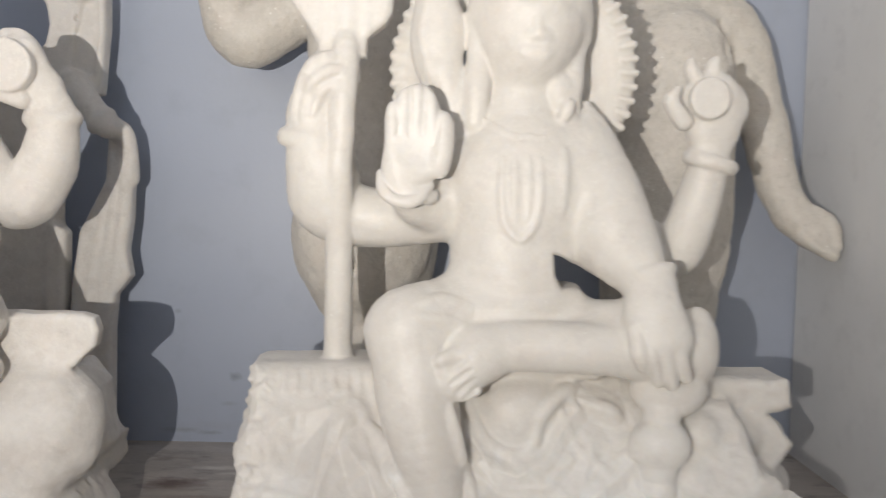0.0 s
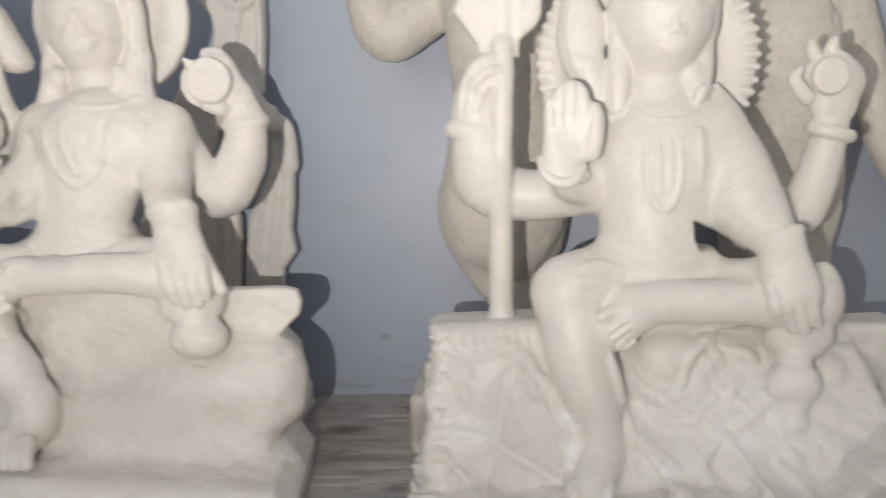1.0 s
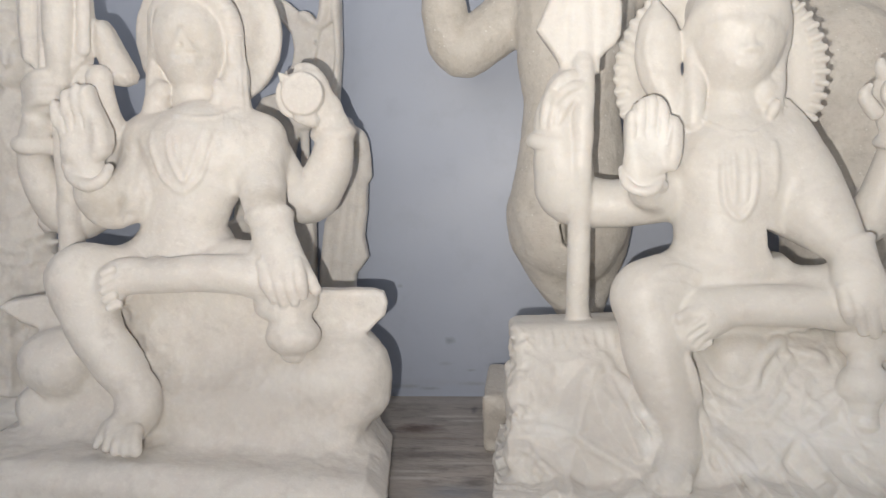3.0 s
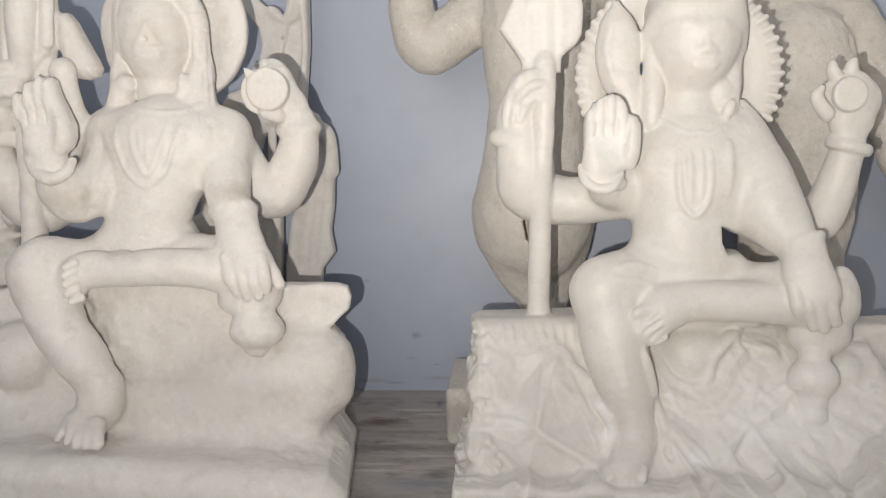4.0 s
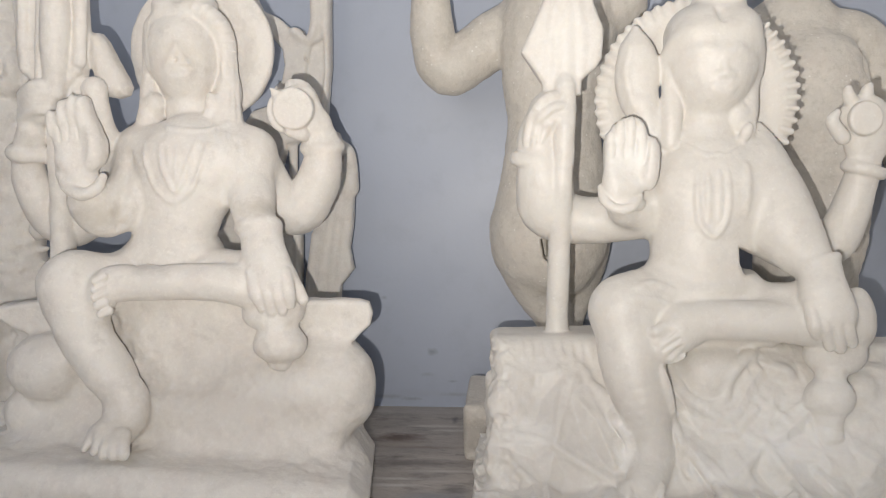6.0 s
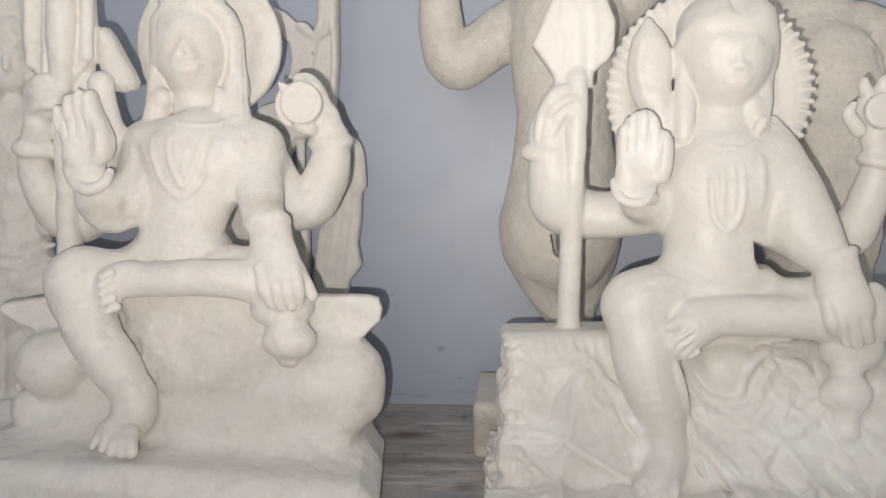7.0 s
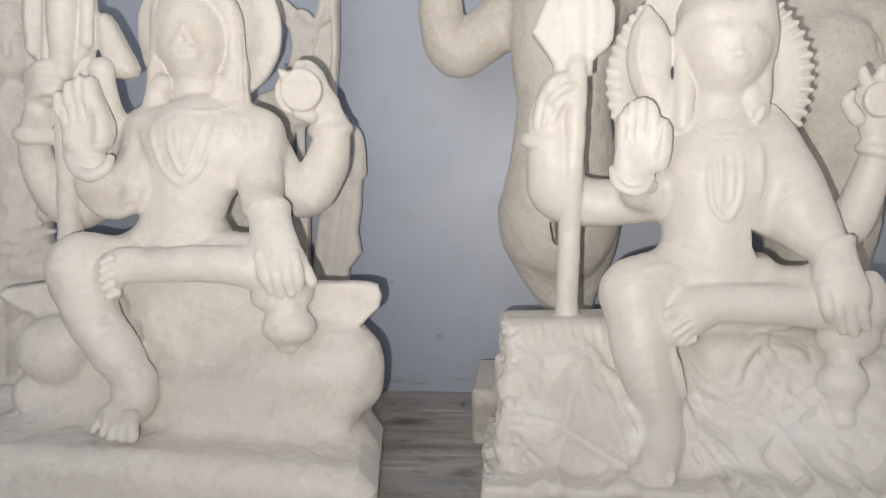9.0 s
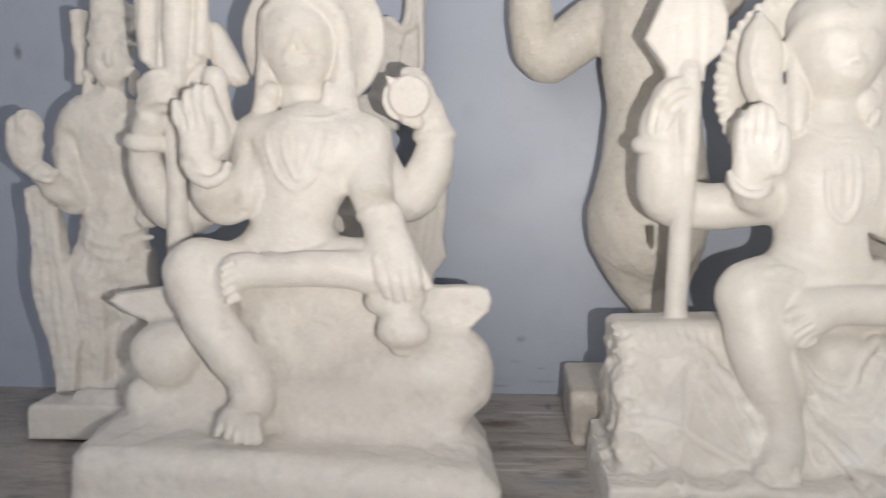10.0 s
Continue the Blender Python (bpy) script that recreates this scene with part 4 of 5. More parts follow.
b.ball((-0.455, 1.09, 0.118), (0.0333, 0.06, 0.0333), k=0.012)
b.ball((-0.399, 1.0, 0.093), (0.0397, 0.25, 0.013), k=0.03, cut=True)
b.ball((-0.468, 0.998, 0.188), (0.0534, 0.05, 0.0491), k=0.03)
# body
b.tube([(-0.699, 1.04, 0.546, 0.042), (-0.7, 1.02, 0.522, 0.083), (-0.713, 1.01, 0.459, 0.069), (-0.727, 1.01, 0.404, 0.066), (-0.732, 1.02, 0.347, 0.09)], k=0.036, flat=0.82)
b.tube([(-0.71, 1.055, 0.663, 0.037), (-0.708, 1.048, 0.616, 0.038), (-0.707, 1.045, 0.586, 0.04)], k=0.006, flat=0.9)
b.ball((-0.781, 1.025, 0.547), (0.043, 0.041, 0.038), k=0.027)
b.ball((-0.614, 1.03, 0.54), (0.052, 0.045, 0.045), k=0.027)
b.ball((-0.728, 0.985, 0.531), (0.037, 0.023, 0.031), k=0.023)
b.ball((-0.645, 0.985, 0.53), (0.037, 0.023, 0.031), k=0.023)
# head and combed hair
b.ball((-0.719, 1.062, 0.714), (0.0616, 0.064, 0.0834), k=0.014)
b.ball((-0.71, 1.037, 0.699), (0.0533, 0.052, 0.0622), k=0.018)
b.ball((-0.709, 1.03, 0.657), (0.0336, 0.036, 0.023), k=0.02)
b.plate([(-0.703, 0.709), (-0.72, 0.679), (-0.683, 0.678)], 0.983, 1.02, rnd=0.003, k=0.014)
b.ball((-0.705, 0.978, 0.686), (0.0034, 0.008, 0.0034), k=0.003, cut=True)
b.ball((-0.702, 0.99, 0.662), (0.012, 0.005, 0.0034), k=0.016)
b.tube([(-0.775, 1.03, 0.595, 0.0106), (-0.778, 1.04, 0.631, 0.0098), (-0.776, 1.045, 0.677, 0.0089), (-0.773, 1.045, 0.721, 0.0098), (-0.761, 1.035, 0.75, 0.0115), (-0.732, 1.022, 0.765, 0.0114), (-0.7, 1.018, 0.768, 0.0114), (-0.672, 1.022, 0.765, 0.0132), (-0.652, 1.03, 0.748, 0.0159), (-0.643, 1.042, 0.717, 0.0161), (-0.643, 1.05, 0.678, 0.0153), (-0.641, 1.048, 0.638, 0.0161)], k=0.009)
b.tube([(-0.643, 1.05, 0.647, 0.018), (-0.648, 1.04, 0.611, 0.0267), (-0.636, 1.028, 0.572, 0.0247), (-0.615, 1.02, 0.536, 0.0158)], k=0.011)
b.tube([(-0.774, 1.055, 0.655, 0.0162), (-0.771, 1.045, 0.614, 0.0197), (-0.778, 1.032, 0.586, 0.0177), (-0.788, 1.03, 0.559, 0.0124)], k=0.011)
b.draw([(-0.686, 0.766), (-0.681, 0.773), (-0.675, 0.78)], 0.0025, k=0.003, sink=0.05)
b.draw([(-0.675, 0.763), (-0.669, 0.769), (-0.663, 0.775)], 0.0025, k=0.003, sink=0.05)
b.draw([(-0.665, 0.757), (-0.658, 0.763), (-0.651, 0.769)], 0.0025, k=0.003, sink=0.05)
b.draw([(-0.658, 0.75), (-0.65, 0.754), (-0.642, 0.759)], 0.0025, k=0.003, sink=0.05)
b.draw([(-0.652, 0.741), (-0.643, 0.744), (-0.634, 0.748)], 0.0025, k=0.003, sink=0.05)
b.draw([(-0.647, 0.731), (-0.638, 0.732), (-0.629, 0.734)], 0.0025, k=0.003, sink=0.05)
b.draw([(-0.644, 0.719), (-0.635, 0.719), (-0.626, 0.72)], 0.0025, k=0.003, sink=0.05)
b.draw([(-0.642, 0.706), (-0.634, 0.705), (-0.625, 0.704)], 0.0025, k=0.003, sink=0.05)
b.draw([(-0.647, 0.698), (-0.648, 0.663), (-0.651, 0.623), (-0.651, 0.588), (-0.641, 0.558)], 0.0021, k=0.005, sink=0.5)
b.draw([(-0.643, 0.698), (-0.644, 0.662), (-0.646, 0.623), (-0.644, 0.587), (-0.634, 0.558)], 0.0021, k=0.005, sink=0.5)
b.draw([(-0.639, 0.697), (-0.64, 0.662), (-0.64, 0.623), (-0.637, 0.587), (-0.627, 0.558)], 0.0021, k=0.005, sink=0.5)
b.draw([(-0.636, 0.697), (-0.636, 0.662), (-0.635, 0.623), (-0.63, 0.587), (-0.62, 0.558)], 0.0021, k=0.005, sink=0.5)
b.draw([(-0.632, 0.697), (-0.632, 0.662), (-0.629, 0.623), (-0.623, 0.587), (-0.613, 0.558)], 0.0021, k=0.005, sink=0.5)
b.draw([(-0.628, 0.697), (-0.627, 0.662), (-0.624, 0.622), (-0.616, 0.587), (-0.606, 0.557)], 0.0021, k=0.005, sink=0.5)
b.draw([(-0.771, 0.754), (-0.773, 0.692), (-0.778, 0.639), (-0.786, 0.595)], 0.0019, k=0.005, sink=0.5)
b.draw([(-0.766, 0.754), (-0.768, 0.692), (-0.773, 0.639), (-0.78, 0.595)], 0.0019, k=0.005, sink=0.5)
b.draw([(-0.76, 0.753), (-0.762, 0.692), (-0.767, 0.639), (-0.775, 0.595)], 0.0019, k=0.005, sink=0.5)
b.ball((-0.644, 1.034, 0.677), (0.0053, 0.007, 0.0142), k=0.006)
b.ball((-0.662, 1.018, 0.621), (0.0105, 0.011, 0.0175), k=0.009)
b.ball((-0.666, 1.016, 0.602), (0.007, 0.008, 0.0096), k=0.005)
b.ball((-0.76, 1.028, 0.623), (0.0132, 0.012, 0.0159), k=0.012)
b.tube([(-0.713, 1.06, 0.795, 0.0326), (-0.712, 1.06, 0.82, 0.0308), (-0.711, 1.06, 0.851, 0.0362), (-0.71, 1.06, 0.874, 0.0226)], k=0.009)
b.ball((-0.732, 1.085, 0.624), (0.0682, 0.034, 0.0498), k=0.014)
b.ball((-0.734, 1.045, 0.78), (0.0304, 0.03, 0.0179), k=0.012)
b.ball((-0.686, 1.045, 0.779), (0.0304, 0.03, 0.0179), k=0.012)
# plain disc halo
b.disc((-0.703, 1.1, 0.717), 0.122, 0.021, k=0.006, tilt=(0, 0, 0))
b.ring((-0.702, 1.095, 0.716), 0.099, 0.021, flat=0.5, k=0.006, tall=1)
# collar and strings of beads
b.draw([(-0.737, 0.589), (-0.709, 0.578), (-0.682, 0.574), (-0.65, 0.578), (-0.631, 0.588)], 0.004, k=0.004, sink=0.3)
b.draw([(-0.751, 0.553), (-0.743, 0.518), (-0.73, 0.485), (-0.704, 0.466), (-0.676, 0.485), (-0.662, 0.517), (-0.649, 0.554)], 0.005, k=0.004, sink=0.1)
b.draw([(-0.723, 0.552), (-0.715, 0.513), (-0.699, 0.483), (-0.682, 0.513), (-0.669, 0.554)], 0.005, k=0.004, sink=0.1)
b.draw([(-0.696, 0.546), (-0.698, 0.496)], 0.004, k=0.004, sink=0.1)
b.draw([(-0.71, 0.549), (-0.703, 0.504)], 0.003, k=0.004, sink=0.1)
# waist cloth
b.tube([(-0.803, 1, 0.368, 0.014), (-0.745, 0.965, 0.355, 0.012), (-0.695, 0.955, 0.354, 0.012), (-0.653, 0.965, 0.36, 0.012), (-0.638, 1, 0.372, 0.012)], k=0.012)
b.tube([(-0.808, 0.97, 0.362, 0.007), (-0.77, 0.938, 0.357, 0.008), (-0.738, 0.93, 0.363, 0.008), (-0.712, 0.93, 0.356, 0.006), (-0.691, 0.935, 0.36, 0.004)], k=0.006)
b.tube([(-0.789, 0.96, 0.368, 0.005), (-0.748, 0.93, 0.352, 0.006), (-0.719, 0.925, 0.349, 0.005)], k=0.005)
# legs
b.tube([(-0.755, 1.03, 0.336, 0.056), (-0.814, 0.98, 0.343, 0.043), (-0.857, 0.93, 0.345, 0.042), (-0.857, 0.925, 0.332, 0.04)], k=0.022)
b.tube([(-0.855, 0.925, 0.337, 0.04), (-0.837, 0.91, 0.273, 0.041), (-0.796, 0.9, 0.214, 0.036), (-0.774, 0.895, 0.181, 0.029), (-0.767, 0.89, 0.147, 0.027)], k=0.04)
b.tube([(-0.758, 0.897, 0.178, 0.0214), (-0.761, 0.888, 0.147, 0.0228), (-0.771, 0.872, 0.128, 0.0256), (-0.779, 0.856, 0.122, 0.026)], k=0.014, flat=0.9)
b.ball((-0.746, 0.892, 0.152), (0.0095, 0.014, 0.0095), k=0.012)
b.tube([(-0.797, 0.856, 0.129, 0.0084), (-0.797, 0.838, 0.122, 0.0075), (-0.799, 0.83, 0.115, 0.0063)], k=0.005)
b.tube([(-0.781, 0.848, 0.13, 0.0083), (-0.78, 0.83, 0.121, 0.0075), (-0.782, 0.824, 0.112, 0.0063)], k=0.005)
b.tube([(-0.769, 0.844, 0.13, 0.0083), (-0.766, 0.826, 0.119, 0.0074), (-0.767, 0.82, 0.11, 0.0063)], k=0.005)
b.tube([(-0.758, 0.844, 0.129, 0.0083), (-0.754, 0.826, 0.118, 0.0074), (-0.752, 0.82, 0.109, 0.0063)], k=0.005)
b.tube([(-0.75, 0.848, 0.129, 0.0099), (-0.742, 0.83, 0.118, 0.009), (-0.738, 0.823, 0.11, 0.0078)], k=0.005)
b.tube([(-0.727, 1.03, 0.327, 0.047), (-0.641, 0.98, 0.351, 0.037), (-0.568, 0.95, 0.346, 0.037), (-0.537, 0.95, 0.315, 0.034)], k=0.02)
b.tube([(-0.537, 0.95, 0.31, 0.031), (-0.595, 0.925, 0.339, 0.03), (-0.671, 0.915, 0.346, 0.028), (-0.731, 0.912, 0.342, 0.025), (-0.779, 0.91, 0.343, 0.026)], k=0.014)
b.tube([(-0.77, 0.91, 0.347, 0.025), (-0.795, 0.905, 0.339, 0.025), (-0.8, 0.9, 0.314, 0.018)], k=0.01)
b.tube([(-0.785, 0.882, 0.358, 0.007), (-0.796, 0.876, 0.352, 0.006)], k=0.002)
b.tube([(-0.787, 0.882, 0.346, 0.007), (-0.798, 0.876, 0.34, 0.006)], k=0.002)
b.tube([(-0.787, 0.882, 0.333, 0.007), (-0.798, 0.876, 0.327, 0.006)], k=0.002)
b.tube([(-0.785, 0.882, 0.32, 0.007), (-0.796, 0.876, 0.314, 0.006)], k=0.002)
b.tube([(-0.779, 0.882, 0.307, 0.007), (-0.79, 0.876, 0.302, 0.006)], k=0.002)
# arm with the open palm
b.tube([(-0.788, 1.03, 0.524, 0.04), (-0.793, 1, 0.478, 0.042), (-0.818, 0.968, 0.451, 0.041), (-0.833, 0.952, 0.464, 0.036), (-0.84, 0.946, 0.484, 0.028)], k=0.014)
b.tube([(-0.869, 0.93, 0.509, 0.0073), (-0.851, 0.915, 0.488, 0.0089), (-0.827, 0.91, 0.479, 0.0096), (-0.807, 0.915, 0.487, 0.0089), (-0.802, 0.927, 0.504, 0.0073)], k=0.002)
b.plate([(-0.884, 0.602), (-0.877, 0.606), (-0.868, 0.601), (-0.863, 0.621), (-0.851, 0.626), (-0.846, 0.634), (-0.836, 0.631), (-0.834, 0.626), (-0.824, 0.627), (-0.82, 0.615), (-0.816, 0.599), (-0.809, 0.583), (-0.8, 0.56), (-0.799, 0.539), (-0.806, 0.524), (-0.823, 0.509), (-0.841, 0.503), (-0.859, 0.511), (-0.871, 0.53), (-0.878, 0.555), (-0.883, 0.584)], 0.918, 0.955, rnd=0.012, k=0.006)
b.ball((-0.852, 0.926, 0.528), (0.0211, 0.012, 0.0195), k=0.014)
b.ball((-0.84, 0.938, 0.5), (0.0279, 0.024, 0.0213), k=0.008)
b.ball((-0.815, 0.924, 0.548), (0.0097, 0.011, 0.0324), k=0.01)
b.ball((-0.835, 0.912, 0.554), (0.0144, 0.006, 0.0193), k=0.013, cut=True)
b.draw([(-0.866, 0.606), (-0.864, 0.582), (-0.861, 0.558)], 0.0019, k=0.004, sink=-0.25, cut=True)
b.tube([(-0.856, 0.9, 0.608, 0.0032), (-0.892, 0.97, 0.616, 0.0034)], k=0.004, cut=True, smooth=False)
b.draw([(-0.849, 0.625), (-0.849, 0.593), (-0.849, 0.561)], 0.0019, k=0.004, sink=-0.25, cut=True)
b.tube([(-0.839, 0.9, 0.627, 0.0032), (-0.874, 0.97, 0.636, 0.0034)], k=0.004, cut=True, smooth=False)
b.draw([(-0.834, 0.626), (-0.834, 0.594), (-0.834, 0.563)], 0.0019, k=0.004, sink=-0.25, cut=True)
b.tube([(-0.824, 0.9, 0.627, 0.0032), (-0.858, 0.97, 0.636, 0.0034)], k=0.004, cut=True, smooth=False)
b.ball((-0.878, 0.922, 0.585), (0.0057, 0.006, 0.0194), k=0.006)
b.ball((-0.86, 0.922, 0.6), (0.0057, 0.006, 0.0194), k=0.006)
b.ball((-0.844, 0.922, 0.606), (0.0057, 0.006, 0.0194), k=0.006)
b.ball((-0.83, 0.922, 0.602), (0.0057, 0.006, 0.0194), k=0.006)
# arm that holds the staff
b.tube([(-0.794, 1.04, 0.552, 0.036), (-0.831, 1.04, 0.525, 0.033), (-0.898, 1.05, 0.431, 0.033), (-0.948, 1.05, 0.431, 0.033), (-0.969, 1.03, 0.48, 0.031), (-0.975, 1.02, 0.527, 0.025), (-0.952, 1, 0.581, 0.023)], k=0.013)
b.cuff((-0.968, 1.015, 0.545), (0.15, -0.1, 1), 0.028, 0.009, flat=0.9, k=0.004)
b.ball((-0.93, 0.99, 0.62), (0.028, 0.023, 0.033), k=0.011)
b.tube([(-0.958, 0.99, 0.636, 0.01), (-0.931, 0.972, 0.648, 0.01), (-0.908, 0.975, 0.648, 0.009), (-0.904, 0.99, 0.64, 0.008)], k=0.004)
b.tube([(-0.958, 0.99, 0.624, 0.01), (-0.932, 0.972, 0.636, 0.01), (-0.908, 0.975, 0.635, 0.009), (-0.905, 0.99, 0.628, 0.008)], k=0.004)
b.tube([(-0.959, 0.99, 0.611, 0.01), (-0.932, 0.972, 0.623, 0.01), (-0.909, 0.975, 0.623, 0.009), (-0.906, 0.99, 0.615, 0.008)], k=0.004)
b.tube([(-0.96, 0.99, 0.598, 0.01), (-0.933, 0.972, 0.611, 0.01), (-0.91, 0.975, 0.611, 0.009), (-0.906, 0.99, 0.603, 0.008)], k=0.004)
b.tube([(-0.923, 1.02, 0.359, 0.02), (-0.92, 1.02, 0.451, 0.019), (-0.913, 1.01, 0.617, 0.018), (-0.911, 1, 0.661, 0.019)], k=0.005, smooth=False)
# trident head
b.plate([(-0.938, 0.653), (-0.963, 0.68), (-0.966, 0.761), (-0.955, 0.849), (-0.928, 0.883), (-0.867, 0.881), (-0.851, 0.837), (-0.852, 0.74), (-0.859, 0.669), (-0.884, 0.644)], 0.98, 1.02, rnd=0.01, k=0.006)
b.tube([(-0.901, 0.985, 0.641, 0.017), (-0.891, 0.975, 0.737, 0.023), (-0.888, 0.978, 0.841, 0.019)], k=0.005)
b.tube([(-0.949, 0.985, 0.678, 0.009), (-0.946, 0.982, 0.757, 0.01), (-0.937, 0.985, 0.845, 0.008)], k=0.004)
b.tube([(-0.86, 0.985, 0.685, 0.01), (-0.853, 0.982, 0.754, 0.01), (-0.855, 0.985, 0.842, 0.008)], k=0.004)
b.tube([(-0.924, 0.98, 0.659, 0.007), (-0.914, 0.976, 0.755, 0.008), (-0.912, 0.98, 0.842, 0.006)], k=0.003)
# drum and arm behind the palm
b.plate([(-0.855, 0.735), (-0.842, 0.736), (-0.831, 0.724), (-0.817, 0.694), (-0.802, 0.666), (-0.795, 0.649), (-0.8, 0.636), (-0.815, 0.631), (-0.833, 0.635), (-0.85, 0.662), (-0.861, 0.699)], 1.0, 1.05, rnd=0.02, k=0.008)
b.tube([(-0.838, 0.985, 0.642, 0.0205), (-0.836, 0.988, 0.614, 0.0197), (-0.836, 1.0, 0.585, 0.0199), (-0.83, 1.02, 0.55, 0.0228)], k=0.005)
b.plate([(-0.927, 0.666), (-0.85, 0.664), (-0.854, 0.637), (-0.868, 0.621), (-0.917, 0.625)], 0.99, 1.02, rnd=0.01, k=0.006)
b.draw([(-0.786, 0.537), (-0.784, 0.504), (-0.783, 0.47), (-0.789, 0.43)], 0.0042, k=0.016, sink=-0.15, cut=True)
# arm that rests on the pot
b.tube([(-0.616, 1.04, 0.535, 0.045), (-0.6, 1.01, 0.485, 0.039), (-0.584, 0.975, 0.445, 0.033), (-0.574, 0.96, 0.42, 0.029)], k=0.018)
b.cuff((-0.574, 0.962, 0.424), (0.12, -0.3, -1), 0.031, 0.006, flat=0.9, k=0.003)
b.tube([(-0.567, 0.955, 0.42, 0.031), (-0.557, 0.935, 0.382, 0.034), (-0.541, 0.92, 0.341, 0.038)], k=0.01, flat=0.75)
b.tube([(-0.57, 0.91, 0.359, 0.011), (-0.561, 0.9, 0.331, 0.011), (-0.555, 0.905, 0.31, 0.008)], k=0.002)
b.tube([(-0.553, 0.91, 0.359, 0.011), (-0.544, 0.9, 0.331, 0.011), (-0.54, 0.905, 0.304, 0.008)], k=0.002)
b.tube([(-0.538, 0.91, 0.359, 0.011), (-0.529, 0.9, 0.331, 0.011), (-0.524, 0.905, 0.304, 0.008)], k=0.002)
b.tube([(-0.522, 0.91, 0.359, 0.011), (-0.513, 0.9, 0.331, 0.011), (-0.512, 0.905, 0.313, 0.008)], k=0.002)
b.tube([(-0.522, 0.93, 0.357, 0.011), (-0.505, 0.92, 0.336, 0.01), (-0.497, 0.92, 0.319, 0.009)], k=0.004)
# pot
b.ball((-0.55, 0.945, 0.294), (0.047, 0.037, 0.03), k=0.01)
b.tube([(-0.54, 0.935, 0.282, 0.029), (-0.539, 0.935, 0.267, 0.029)], k=0.008)
b.ball((-0.536, 0.932, 0.248), (0.041, 0.037, 0.031), k=0.007)
b.tube([(-0.54, 0.938, 0.232, 0.022), (-0.541, 0.936, 0.224, 0.019)], k=0.004)
# raised arm with the mirror
b.tube([(-0.614, 1.06, 0.531, 0.044), (-0.579, 1.08, 0.464, 0.041), (-0.543, 1.09, 0.446, 0.042), (-0.513, 1.09, 0.482, 0.038), (-0.497, 1.08, 0.525, 0.032), (-0.497, 1.08, 0.553, 0.028)], k=0.015)
b.cuff((-0.497, 1.08, 0.55), (0, -0.1, 1), 0.029, 0.008, flat=0.9, k=0.004)
b.tube([(-0.499, 1.08, 0.558, 0.026), (-0.507, 1.07, 0.588, 0.027), (-0.527, 1.065, 0.609, 0.028)], k=0.011, flat=0.8)
b.disc((-0.533, 1.035, 0.611), 0.033, 0.018, k=0.004, tilt=(0, 0, 0))
b.disc((-0.544, 1.046, 0.608), 0.0358, 0.012, k=0.006)
b.plate([(-0.571, 0.646), (-0.548, 0.639), (-0.529, 0.648), (-0.54, 0.58), (-0.558, 0.598)], 1.03, 1.05, rnd=0.004, k=0.004)
b.tube([(-0.508, 1.065, 0.599, 0.016), (-0.511, 1.06, 0.628, 0.013), (-0.524, 1.055, 0.648, 0.011), (-0.539, 1.05, 0.65, 0.009)], k=0.005)
b.tube([(-0.507, 1.06, 0.613, 0.014), (-0.515, 1.05, 0.635, 0.012), (-0.532, 1.045, 0.644, 0.009)], k=0.005)
b.tube([(-0.524, 1.05, 0.571, 0.012), (-0.54, 1.04, 0.575, 0.009)], k=0.005)
b.crumple((-1.13, 0.76, 0.02), (-0.4, 1.2, 0.3), 0.003, 0.05, 8)
b.crumple((-1.13, 0.75, 0.0), (-0.39, 1.2, 0.9), 0.0013, 0.03, 43)
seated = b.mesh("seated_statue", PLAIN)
tagged(seated, "unpolished pale marble seated statue with trident and disc halo", "statue")
del b

# ---- standing statue with a raised palm, behind the seated one ----
c = Sculpt((-1.42, 1.02, -0.003), (-0.82, 1.42, 0.95), 0.004)
c.plate([(-1.264, 0.066), (-1.254, 0.075), (-0.917, 0.074), (-0.909, 0.006), (-1.266, 0.007)], 1.1, 1.36, rnd=0.008)
c.ball((-1.175, 1.2, 0.597), (0.035, 0.031, 0.031), k=0.027)
c.ball((-1.066, 1.2, 0.595), (0.035, 0.031, 0.031), k=0.027)
c.tube([(-1.125, 1.2, 0.614, 0.048), (-1.119, 1.2, 0.556, 0.068), (-1.118, 1.2, 0.471, 0.06), (-1.123, 1.2, 0.395, 0.064), (-1.133, 1.2, 0.319, 0.068)], k=0.031, flat=0.75)
c.tube([(-1.119, 1.205, 0.682, 0.022), (-1.122, 1.205, 0.625, 0.027)], k=0.01)
c.ball((-1.112, 1.195, 0.71), (0.04, 0.041, 0.049), k=0.012)
c.ball((-1.106, 1.18, 0.679), (0.024, 0.024, 0.02), k=0.012)
c.tube([(-1.112, 1.2, 0.752, 0.041), (-1.113, 1.2, 0.785, 0.035), (-1.115, 1.2, 0.826, 0.029), (-1.116, 1.2, 0.877, 0.012)], k=0.008)
c.draw([(-1.132, 0.73), (-1.112, 0.736), (-1.093, 0.741), (-1.074, 0.734), (-1.055, 0.728)], 0.006, k=0.006, sink=0.2)
c.draw([(-1.122, 0.759), (-1.095, 0.75), (-1.066, 0.757)], 0.005, k=0.006, sink=0.3)
c.draw([(-1.129, 0.605), (-1.109, 0.582), (-1.088, 0.575), (-1.064, 0.581), (-1.044, 0.603)], 0.005, k=0.006, sink=0.4)
c.draw([(-1.118, 0.599), (-1.105, 0.553), (-1.09, 0.541), (-1.073, 0.553), (-1.054, 0.598)], 0.005, k=0.006, sink=0.4)
c.tube([(-1.156, 1.19, 0.681, 0.009), (-1.158, 1.19, 0.645, 0.009)], k=0.006)
